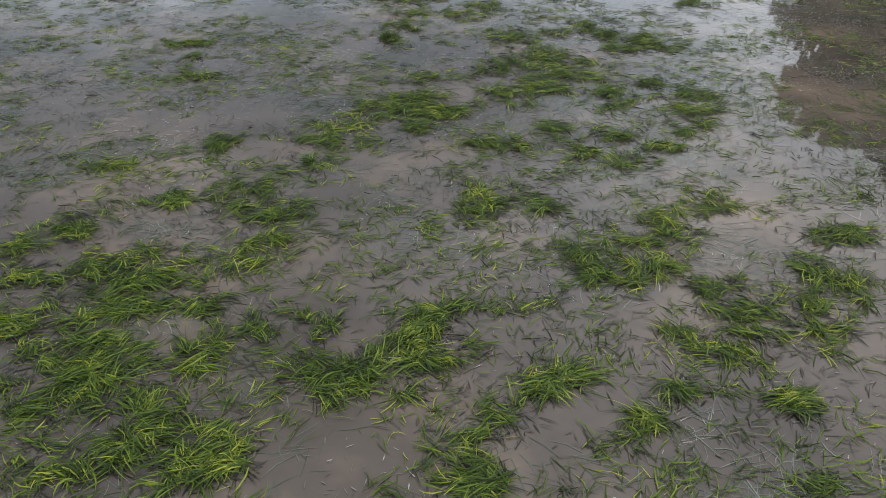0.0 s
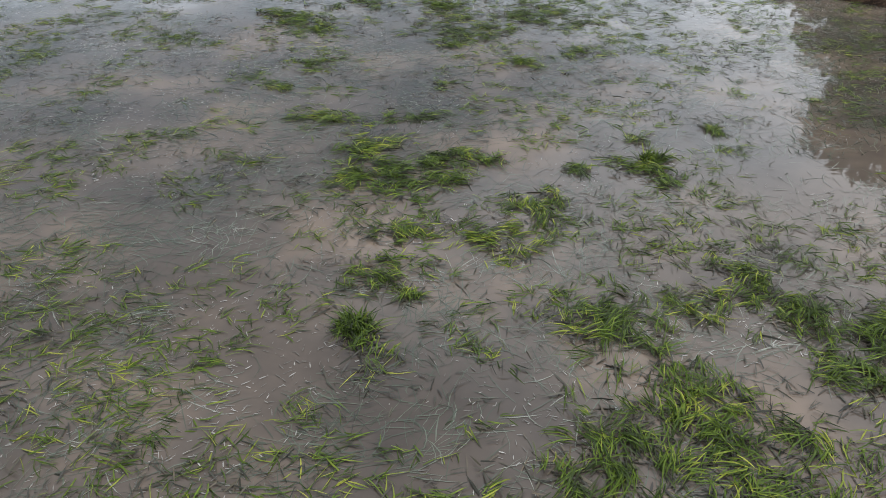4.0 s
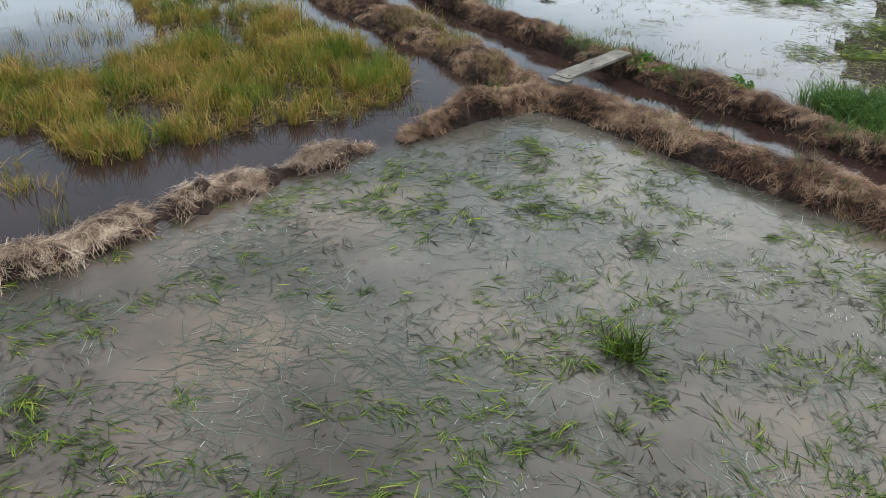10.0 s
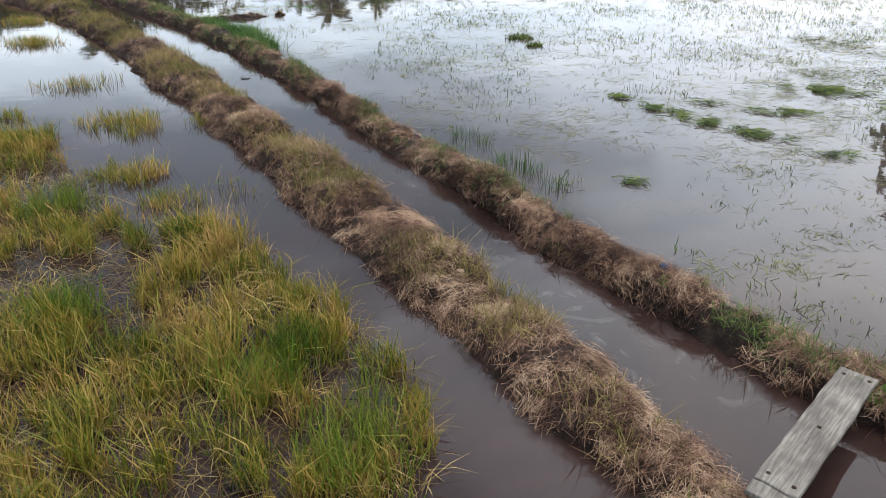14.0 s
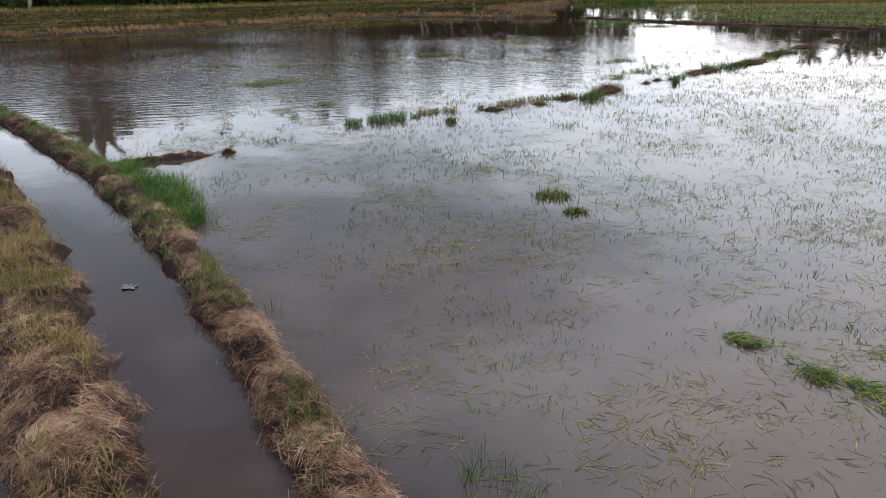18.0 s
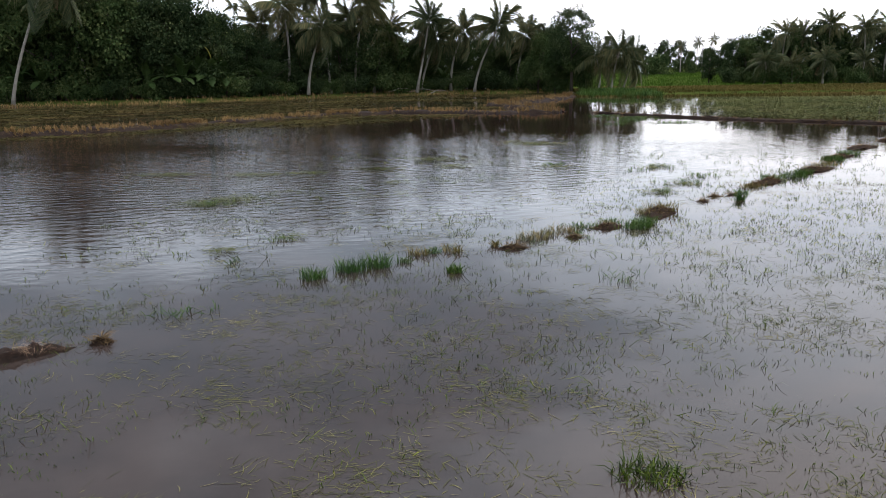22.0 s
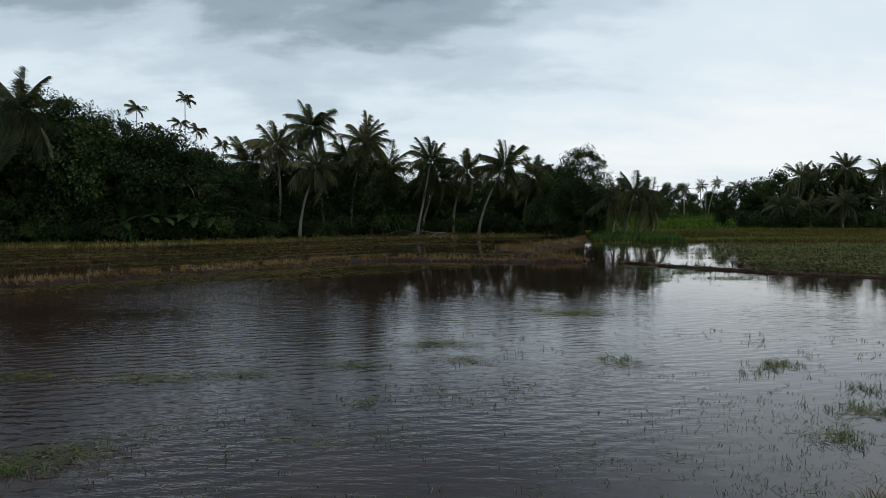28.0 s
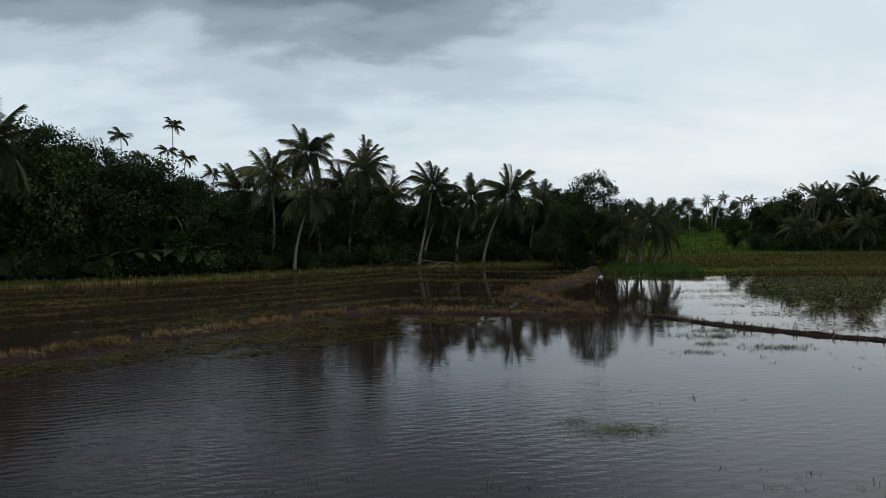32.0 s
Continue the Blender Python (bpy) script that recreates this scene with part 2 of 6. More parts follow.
LEAF = blade_mat("tree_leaves", [(0.0, (0.020, 0.036, 0.013)), (0.5, (0.044, 0.070, 0.023)), (1.0, (0.10, 0.12, 0.043))], 0.85, 0.25, 0.15, 0.04, 1.6)
LEAF_DARK = blade_mat("dark_tree_leaves", [(0.0, (0.017, 0.030, 0.013)), (0.6, (0.038, 0.058, 0.023)), (1.0, (0.085, 0.10, 0.040))], 0.85, 0.25, 0.15, 0.04, 1.6)
FROND = blade_mat("palm_leaflets", [(0.0, (0.028, 0.042, 0.020)), (0.55, (0.072, 0.088, 0.038)), (1.0, (0.20, 0.17, 0.075))], 0.6, 0.1, 0.12, 0.15)
FROND_DRY = blade_mat("dead_palm_leaflets", [(0.0, (0.08, 0.055, 0.028)), (1.0, (0.20, 0.14, 0.07))], 0.7, 0.1, 0.1)
BANANA = blade_mat("banana_leaves", [(0.0, (0.020, 0.044, 0.012)), (1.0, (0.058, 0.092, 0.025))], 0.6, 0.15, 0.25, 0.12)
WEED = blade_mat("weed_leaves", [(0.0, (0.04, 0.10, 0.012)), (0.6, (0.09, 0.19, 0.02)), (1.0, (0.36, 0.33, 0.045))], 0.5, 2.5, 0.3)
MEADOW = blade_mat("meadow_grass", [(0.0, (0.050, 0.055, 0.013)), (0.5, (0.112, 0.088, 0.026)), (1.0, (0.18, 0.122, 0.044))], 0.95, 0.05, 0.15, 0.04)
FIELD_GRASS = blade_mat("field_grass", [(0.0, (0.03, 0.068, 0.010)), (0.5, (0.058, 0.115, 0.015)), (1.0, (0.11, 0.155, 0.028))], 0.95, 0.05, 0.2, 0.04)
BROWN_GRASS = blade_mat("brown_field_grass", [(0.0, (0.070, 0.042, 0.022)), (0.5, (0.150, 0.098, 0.048)), (1.0, (0.27, 0.185, 0.095))], 0.95, 0.06, 0.15, 0.04)
SHORE_GRASS = blade_mat("shore_grass", [(0.0, (0.095, 0.058, 0.026)), (0.5, (0.245, 0.152, 0.064)), (1.0, (0.43, 0.29, 0.135))], 0.95, 0.10, 0.2, 0.04)
MAT_GRASS = blade_mat("weed_mat", [(0.0, (0.026, 0.026, 0.009)), (0.5, (0.062, 0.056, 0.017)), (1.0, (0.125, 0.088, 0.036))], 0.95, 0.12, 0.15, 0.04)
MARSH = blade_mat("marsh_blades", [(0.0, (0.05, 0.062, 0.020)), (0.5, (0.10, 0.115, 0.035)), (1.0, (0.19, 0.18, 0.07))], 0.9, 0.08, 0.15, 0.1)
MUD = rough_mat("wet_mud", [(0.3, (0.014, 0.008, 0.006)), (0.7, (0.05, 0.03, 0.02))], 6.0, 0.9, 0.9, 0.04, spec=0.1)
SOIL = rough_mat("bank_soil", [(0.32, (0.007, 0.004, 0.003)), (0.5, (0.022, 0.012, 0.008)), (0.68, (0.048, 0.026, 0.017))], 14.0, 0.85, 1.0, 0.06, 55.0)
BARK = rough_mat("palm_bark", [(0.3, (0.16, 0.14, 0.12)), (0.7, (0.36, 0.32, 0.27))], 2.0, 0.9, 0.5, 0.02)
BARK_DARK = rough_mat("tree_bark", [(0.3, (0.035, 0.028, 0.02)), (0.7, (0.09, 0.072, 0.055))], 2.0, 0.9, 0.5, 0.02)
CONCRETE = rough_mat("pole_concrete", [(0.3, (0.20, 0.19, 0.18)), (0.7, (0.32, 0.31, 0.29))], 1.5, 0.85, 0.2, 0.01)
WALL_PAINT = rough_mat("weathered_wall_paint", [(0.3, (0.55, 0.54, 0.5)), (0.7, (0.78, 0.77, 0.73))], 0.8, 0.8, 0.1, 0.01)
ROOF = rough_mat("roof_sheet", [(0.3, (0.22, 0.2, 0.18)), (0.7, (0.42, 0.38, 0.33))], 1.0, 0.6, 0.2, 0.01)
DARK_GLASS = rough_mat("dark_opening", [(0.3, (0.012, 0.013, 0.015)), (0.7, (0.025, 0.026, 0.03))], 1.0, 0.2, 0.0, 0.01)
HUSK = rough_mat("pale_husk", [(0.3, (0.13, 0.085, 0.052)), (0.7, (0.27, 0.19, 0.125))], 14.0, 0.7, 0.3, 0.01)
BLUE = rough_mat("blue_plastic", [(0.3, (0.006, 0.016, 0.04)), (0.7, (0.012, 0.03, 0.07))], 9.0, 0.6, 0.1, 0.004)
FILM = rough_mat("torn_plastic_film", [(0.3, (0.035, 0.033, 0.03)), (0.7, (0.11, 0.105, 0.10))], 9.0, 0.25, 0.5, 0.02, spec=0.5)
WIRE = rough_mat("cable_sheath", [(0.3, (0.015, 0.015, 0.016)), (0.7, (0.03, 0.03, 0.03))], 4.0, 0.6, 0.0, 0.01)


def plank_material():
    m, n, l, b = base_mat("weathered_plank", 0.75, 0.3)
    tcn = n.new("ShaderNodeTexCoord")
    a = noise_node(n, l, tcn.outputs["Object"], 6.0, 7.0, 0.6, (0.7, 9.0, 4.0))
    c = noise_node(n, l, tcn.outputs["Object"], 3.5, 4.0, 0.6)
    mx = n.new("ShaderNodeMath")
    mx.operation = "MULTIPLY_ADD"
    mx.inputs[1].default_value = 0.55
    sc = n.new("ShaderNodeMath")
    sc.operation = "MULTIPLY"
    sc.inputs[1].default_value = 0.45
    l.new(a, mx.inputs[0])
    l.new(c, sc.inputs[0])
    l.new(sc.outputs[0], mx.inputs[2])
    r = ramp_node(n, [(0.32, (0.028, 0.022, 0.017)), (0.5, (0.105, 0.09, 0.075)), (0.68, (0.23, 0.205, 0.175))])
    l.new(mx.outputs[0], r.inputs[0])
    l.new(r.outputs[0], b.inputs["Base Color"])
    bp = n.new("ShaderNodeBump")
    bp.inputs["Strength"].default_value, bp.inputs["Distance"].default_value = 0.5, 0.006
    l.new(a, bp.inputs["Height"])
    l.new(bp.outputs[0], b.inputs["Normal"])
    return m


PLANK = plank_material()


def water_material():
    """Muddy flood water: milky with silt in the near paddy, peat-brown in the ditch and the far paddy."""
    m, n, l, b = base_mat("muddy_water", 0.02, 0.46)
    b.inputs["IOR"].default_value = 1.33
    geo = n.new("ShaderNodeNewGeometry")
    pos = geo.outputs["Position"]
    sp = n.new("ShaderNodeSeparateXYZ")
    l.new(pos, sp.inputs[0])

    def mt(op, a, c=None, d=None, clamp=False):
        k = n.new("ShaderNodeMath")
        k.operation, k.use_clamp = op, clamp
        for i, v in enumerate((a, c, d)):
            if v is None:
                continue
            if isinstance(v, (int, float)):
                k.inputs[i].default_value = v
            else:
                l.new(v, k.inputs[i])
        return k.outputs[0]

    x, y = sp.outputs[0], sp.outputs[1]
    wob = mt("MULTIPLY_ADD", noise_node(n, l, pos, 0.5, 3.0), 1.2, -0.6)
    # the silt is held in by the two banks that meet at the plank
    left = mt("SUBTRACT", mt("MULTIPLY_ADD", x, 0.9, 27.5), y)
    right = mt("SUBTRACT", mt("MULTIPLY_ADD", x, -1.15, 28.3), y)
    near = mt("ADD", mt("MULTIPLY", mt("MINIMUM", left, right), 1.4), wob, None, True)
    # right-hand paddy beyond the ditch: thinner silt that fades away from the bank
    rside = mt("ADD", mt("MULTIPLY", mt("SUBTRACT", mt("MULTIPLY_ADD", x, 1.5, y), 33.0), 0.5), wob, None, True)
    fade = mt("SUBTRACT", 1.0, mt("MULTIPLY", mt("SUBTRACT", mt("ADD", y, mt("MULTIPLY", wob, 6.0)), 40.0), 0.05, None, True))
    rfac = mt("MULTIPLY", rside, fade, None, True)
    cloudy = noise_node(n, l, pos, 0.55, 5.0, 0.6)
    silt = ramp_node(n, [(0.3, (0.040, 0.0325, 0.027)), (0.5, (0.076, 0.060, 0.048)), (0.72, (0.15, 0.110, 0.080))])
    l.new(cloudy, silt.inputs[0])
    # finer, greyer silt stands towards the corner of the banks
    milk = ramp_node(n, [(0.3, (0.056, 0.050, 0.041)), (0.5, (0.092, 0.081, 0.065)), (0.72, (0.155, 0.125, 0.092))])
    l.new(cloudy, milk.inputs[0])
    milky = n.new("ShaderNodeMix")
    milky.data_type = "RGBA"
    l.new(mt("MULTIPLY", mt("MULTIPLY", mt("SUBTRACT", mt("MULTIPLY_ADD", wob, 3.0, y), 17.0), 0.12, None, True), mt("MULTIPLY", mt("ADD", mt("ADD", x, wob), 3.6), 0.4, None, True)), milky.inputs[0])
    l.new(silt.outputs[0], milky.inputs[6])
    l.new(milk.outputs[0], milky.inputs[7])
    peat = ramp_node(n, [(0.3, (0.014, 0.0082, 0.007)), (0.7, (0.033, 0.0185, 0.015))])
    l.new(cloudy, peat.inputs[0])
    grey = ramp_node(n, [(0.3, (0.034, 0.026, 0.023)), (0.7, (0.066, 0.050, 0.043))])
    l.new(cloudy, grey.inputs[0])
    m1 = n.new("ShaderNodeMix")
    m1.data_type = "RGBA"
    l.new(rfac, m1.inputs[0])
    l.new(peat.outputs[0], m1.inputs[6])
    l.new(grey.outputs[0], m1.inputs[7])
    m2 = n.new("ShaderNodeMix")
    m2.data_type = "RGBA"
    l.new(near, m2.inputs[0])
    l.new(m1.outputs[2], m2.inputs[6])
    l.new(milky.outputs[2], m2.inputs[7])
    # thin pale scum drifts down the ditch in curled streaks
    off = mt("ABSOLUTE", mt("ADD", x, mt("MULTIPLY_ADD", mt("SUBTRACT", y, 31.0), 0.6, 0.15)))
    ditch = mt("MULTIPLY", mt("MULTIPLY_ADD", off, -2.2, 1.5, True), mt("MULTIPLY", mt("SUBTRACT", y, 28.2), 0.8, None, True))
    curl = n.new("ShaderNodeTexNoise")
    for key, value in (("Scale", 1.5), ("Detail", 5.0), ("Roughness", 0.6), ("Distortion", 2.2)):
        curl.inputs[key].default_value = value
    l.new(pos, curl.inputs["Vector"])
    scum = mt("MULTIPLY", mt("MULTIPLY_ADD", curl.outputs[0], 5.0, -2.75, True), ditch)
    m3 = n.new("ShaderNodeMix")
    m3.data_type = "RGBA"
    l.new(mt("MULTIPLY", mt("MULTIPLY", scum, 0.5), mt("MULTIPLY", mt("SUBTRACT", 36.0, y), 0.3, None, True)), m3.inputs[0])
    l.new(m2.outputs[2], m3.inputs[6])
    m3.inputs[7].default_value = (0.13, 0.115, 0.11, 1)
    l.new(m3.outputs[2], b.inputs["Base Color"])
    # wind ripples on the open far water, nearly still behind the banks
    calm = mt("MULTIPLY", mt("MULTIPLY", mt("SUBTRACT", mt("MULTIPLY_ADD", wob, 6.0, y), 76.0), 0.10, None, True), mt("MULTIPLY_ADD", x, 0.12, 1.3, True))
    beyond = mt("SUBTRACT", y, mt("MULTIPLY_ADD", mt("MAXIMUM", x, -4.0), 0.9, mt("MULTIPLY_ADD", wob, 5.0, 54.0)))
    far = mt("MULTIPLY", mt("MULTIPLY", beyond, 0.14, None, True), mt("MULTIPLY", mt("MULTIPLY_ADD", calm, -0.85, 1.0), mt("MULTIPLY_ADD", mt("MULTIPLY", mt("SUBTRACT", x, 6.0), 0.09, None, True), -0.6, 1.0)))
    # specular is cut towards the left so the reflected sky comes out darker there
    dim_left = mt("MULTIPLY", far, mt("MULTIPLY", mt("SUBTRACT", 0.0, x), 0.08, None, True))
    l.new(mt("MULTIPLY_ADD", dim_left, -0.20, 0.46), b.inputs["Specular IOR Level"])
    gust = mt("MULTIPLY_ADD", noise_node(n, l, pos, 0.06, 2.0), 2.6, -0.75, True)
    rip = noise_node(n, l, pos, 1.0, 3.5, 0.6, (1.3, 3.3, 1.0), 14.0)
    slow = noise_node(n, l, pos, 0.9, 2.0)
    # short wind waves that run across the paddy, broken up by the gusts
    wave = n.new("ShaderNodeTexWave")
    wave.bands_direction = "Y"
    for key, value in (("Scale", 0.62), ("Distortion", 9.0), ("Detail", 3.0), ("Detail Scale", 0.5), ("Detail Roughness", 0.55)):
        wave.inputs[key].default_value = value
    turned = n.new("ShaderNodeMapping")
    turned.inputs["Rotation"].default_value = (0, 0, radians(-24))
    l.new(pos, turned.inputs[0])
    l.new(turned.outputs[0], wave.inputs["Vector"])
    chop = mt("ADD", mt("MULTIPLY", rip, 0.85), mt("MULTIPLY", wave.outputs["Fac"], 0.13))
    amp = mt("MULTIPLY_ADD", mt("MULTIPLY", far, mt("MULTIPLY_ADD", gust, 0.8, 0.2)), mt("MULTIPLY_ADD", mt("MULTIPLY", mt("SUBTRACT", -3.0, x), 0.15, None, True), 1.1, 1.4), 0.03)
    hgt = mt("ADD", mt("MULTIPLY", chop, amp), mt("MULTIPLY", slow, 0.10))
    bp = n.new("ShaderNodeBump")
    bp.inputs["Strength"].default_value, bp.inputs["Distance"].default_value = 1.0, 0.022
    l.new(hgt, bp.inputs["Height"])
    l.new(bp.outputs[0], b.inputs["Normal"])
    return m


WATER = water_material()
GROUND = rough_mat("ground_soil_and_grass", [(0.32, (0.028, 0.044, 0.010)), (0.5, (0.052, 0.070, 0.015)), (0.68, (0.085, 0.095, 0.024))], 0.08, 1.0, 0.5, 0.1, 1.3, 0.0)


# ---- mesh helpers ----
def mesh_arrays(name, verts, quads=None, tris=None, mat=None, smooth=False):
    me = bpy.data.meshes.new(name)
    verts = np.asarray(verts, np.float32).reshape(-1, 3)
    me.vertices.add(len(verts))
    me.vertices.foreach_set("co", verts.ravel())
    quads = np.zeros((0, 4), np.int32) if quads is None else np.asarray(quads, np.int32).reshape(-1, 4)
    tris = np.zeros((0, 3), np.int32) if tris is None else np.asarray(tris, np.int32).reshape(-1, 3)
    me.loops.add(quads.size + tris.size)
    me.loops.foreach_set("vertex_index", np.concatenate([quads.ravel(), tris.ravel()]))
    me.polygons.add(len(quads) + len(tris))
    start = np.concatenate([np.arange(len(quads)) * 4, quads.size + np.arange(len(tris)) * 3])
    me.polygons.foreach_set("loop_start", start.astype(np.int32))
    if smooth:
        me.polygons.foreach_set("use_smooth", np.ones(len(start), bool))
    if mat:
        me.materials.append(mat)
    me.update(calc_edges=True)
    return me


def unit(v):
    return v / np.maximum(np.linalg.norm(v, axis=-1, keepdims=True), 1e-9)


def blades(base, tip, width, sag=0.25, side=None):
    """Narrow pointed strips from base to tip, bowed by sag of their length: vertices, quads, triangles."""
    base, tip = np.asarray(base, float), np.asarray(tip, float)
    n = len(base)
    d = tip - base
    ln = np.linalg.norm(d, axis=1, keepdims=True)
    if side is None:
        r = rng.normal(size=(n, 3)) * 0.35 + (0, 0, 1)
        side = unit(np.cross(d, r))
    w = np.broadcast_to(np.asarray(width, float).reshape(-1, 1), (n, 1)) * 0.5
    lift = unit(np.cross(side, d)) * ln * np.asarray(sag, float).reshape(-1, 1)
    lift *= np.where(lift[:, 2:3] < 0, -1, 1)
    mid = base + d * 0.5 + lift
    v = np.stack([base - side * w * 0.7, base + side * w * 0.7, mid + side * w, mid - side * w, tip], 1).reshape(-1, 3)
    o = np.arange(n)[:, None] * 5
    return v, o + (0, 1, 2, 3), o + (3, 2, 4)


def curved(base, way, length, width, bend, rise, tip_z, tilt=0.5):
    """Limp blades that lie round a heading, bend sideways and bow up between base and tip."""
    n = len(base)
    k = np.array([0.0, 0.36, 0.72, 1.0])
    a = way[:, None] + bend[:, None] * (k[None] - 0.4)
    step = np.stack([np.cos(a), np.sin(a)], -1) * length[:, None, None]
    xy = base[:, None, :2] + np.cumsum(step * np.diff(k, prepend=0.0)[None, :, None], 1)
    z = base[:, 2:3] + rise[:, None] * np.sin(np.pi * np.minimum(k * 0.95 + 0.05, 1.0))[None] + (tip_z - base[:, 2])[:, None] * k[None] ** 2
    p = np.concatenate([xy, np.maximum(z, 0.002)[..., None]], -1)
    roll = rng.normal(size=n) * tilt
    side = np.stack([-np.sin(a) * np.cos(roll)[:, None], np.cos(a) * np.cos(roll)[:, None], np.broadcast_to(np.sin(roll)[:, None], a.shape)], -1)
    w = (width * 0.5)[:, None]
    v = np.stack([p[:, 0] - side[:, 0] * w * 0.6, p[:, 0] + side[:, 0] * w * 0.6, p[:, 1] + side[:, 1] * w, p[:, 1] - side[:, 1] * w, p[:, 2] + side[:, 2] * w * 0.75, p[:, 2] - side[:, 2] * w * 0.75, p[:, 3]], 1).reshape(-1, 3)
    o = np.arange(n)[:, None] * 7
    q = np.concatenate([o + (0, 1, 2, 3), o + (3, 2, 4, 5)])
    return v, q, o + (5, 4, 6)


class Heap:
    """Gathers strips for one joined mesh."""

    def __init__(self):
        self.v, self.q, self.t, self.k = [], [], [], 0

    def add(self, vqt):
        v, q, t = vqt
        self.v.append(v), self.q.append(q + self.k), self.t.append(t + self.k)
        self.k += len(v)

    def mesh(self, name, mat):
        return mesh_arrays(name, np.concatenate(self.v), np.concatenate(self.q), np.concatenate(self.t), mat)


def stuff(name, heap, mat, label, category):
    return tagged(new(name, heap.mesh(name, mat)), label, category, kind="stuff")


def bm_object(name, bm, mat, parent=None, label=""):
    me = bpy.data.meshes.new(name)
    bm.to_mesh(me)
    bm.free()
    if mat:
        me.materials.append(mat)
    ob = new(name, me)
    if parent:
        ob.parent = parent
    if label:
        ob["label"] = label
    return ob


def part(name, data, parent, label=""):
    ob = new(name, data)
    ob.parent = parent
    if label:
        ob["label"] = label
    return ob


def tube(points, radii, sides=8, closed=True):
    """Vertices and faces of a tapering round tube along points."""
    p = np.asarray(points, float)
    r = np.broadcast_to(np.asarray(radii, float), (len(p),))
    d = unit(np.gradient(p, axis=0))
    ref = np.where(np.abs(d[:, 2:3]) > 0.9, np.array([[1.0, 0, 0]]), np.array([[0, 0, 1.0]]))
    a = unit(np.cross(d, ref))
    b = np.cross(d, a)
    ang = np.arange(sides) / sides * 2 * np.pi
    ring = p[:, None] + r[:, None, None] * (a[:, None] * np.cos(ang)[None, :, None] + b[:, None] * np.sin(ang)[None, :, None])
    v = ring.reshape(-1, 3)
    i = np.arange(len(p) - 1)[:, None] * sides
    j = np.arange(sides)[None]
    q = np.stack([i + j, i + (j + 1) % sides, i + sides + (j + 1) % sides, i + sides + j], -1).reshape(-1, 4)
    t = np.zeros((0, 3), int)
    if closed:
        v = np.concatenate([v, p[-1:], p[:1]])
        top, k = len(v) - 2, (len(p) - 1) * sides
        j = np.arange(sides)
        t = np.concatenate([np.stack([k + j, k + (j + 1) % sides, np.full(sides, top)], 1), np.stack([(j + 1) % sides, j, np.full(sides, top + 1)], 1)])
    return v, q, t


def tube_mesh(name, points, radii, mat, sides=8):
    v, q, t = tube(points, radii, sides)
    return mesh_arrays(name, v, q, t, mat, True)


def line_at(pts, step):
    """Even steps along a polyline in plan, with the way across it."""
    p = np.asarray(pts, float)
    s = np.concatenate([[0], np.cumsum(np.linalg.norm(np.diff(p, axis=0), axis=1))])
    u = np.arange(0, s[-1], step)
    q = np.stack([np.interp(u, s, p[:, 0]), np.interp(u, s, p[:, 1])], 1)
    k = max(1, int(0.8 / step))
    ker = np.ones(2 * k + 1) / (2 * k + 1)
    pad = np.pad(q, ((k, k), (0, 0)), mode="reflect", reflect_type="odd")
    q = np.stack([np.convolve(pad[:, i], ker, "valid") for i in (0, 1)], 1)
    d = unit(np.gradient(q, axis=0))
    return q, np.stack([-d[:, 1], d[:, 0]], 1), u


def fbm(x, y, scale, seed=0.0):
    return np.array([noise.fractal(Vector((a * scale, b * scale, seed)), 1.0, 2.0, 3) for a, b in zip(np.ravel(x), np.ravel(y))]).reshape(np.shape(x))


# ---- ground and water ----
SHORE_X = [-4000, -46, -29, -20, -9, 3, 15, 18, 24, 60, 90, 4000]
SHORE_Y = [118, 129, 138, 146, 155, 161, 160, 146, 143, 148, 150, 150]


def land(x, y):
    """Height of the ground: a little below the water in the paddies, half a metre above it on land."""
    back = np.clip((y - np.interp(x, SHORE_X, SHORE_Y)) / 2.5, 0, 1)
    east = np.clip((x - (27 + np.clip(y - 82, 0, 500) * 3)) / 3.0, 0, 1)
    rim = np.maximum(np.clip((-x - 90) / 10, 0, 1), np.clip((-60 - y) / 10, 0, 1))
    k = np.maximum(np.maximum(back, east), rim)
    return -0.18 + 0.55 * k * k * (3 - 2 * k) + 0.02 * np.maximum(y - 200, 0) * (y < 400) * 0.5 + (y >= 400) * 2.0


def axis(lo, hi, step, far):
    mid = np.arange(lo, hi + step, step)
    out = np.array([1.15**k for k in range(1, 60)]) * step * 2
    return np.concatenate([(lo - out[out < far])[::-1], mid, hi + out[out < far]])


gx, gy = axis(-100, 100, 3.0, 3800), axis(-70, 210, 2.5, 3800)
mx, my = np.meshgrid(gx, gy)
mz = land(mx, my)
gi = np.arange(mx.size).reshape(mx.shape)
gq = np.stack([gi[:-1, :-1], gi[:-1, 1:], gi[1:, 1:], gi[1:, :-1]], -1).reshape(-1, 4)
ground = tagged(new("ground", mesh_arrays("ground", np.stack([mx, my, mz], -1), gq, None, GROUND, True)), "flat muddy farmland that runs to the horizon", "ground", kind="structure")
wx, wy = np.linspace(-95, 100, 40), np.linspace(-65, 175, 49)
ax, ay = np.meshgrid(wx, wy)
gi = np.arange(ax.size).reshape(ax.shape)
gq = np.stack([gi[:-1, :-1], gi[:-1, 1:], gi[1:, 1:], gi[1:, :-1]], -1).reshape(-1, 4)
water = tagged(new("water", mesh_arrays("water", np.stack([ax, ay, 0 * ax], -1), gq, None, WATER)), "shallow brown flood water in the rice paddies", "water", kind="structure")


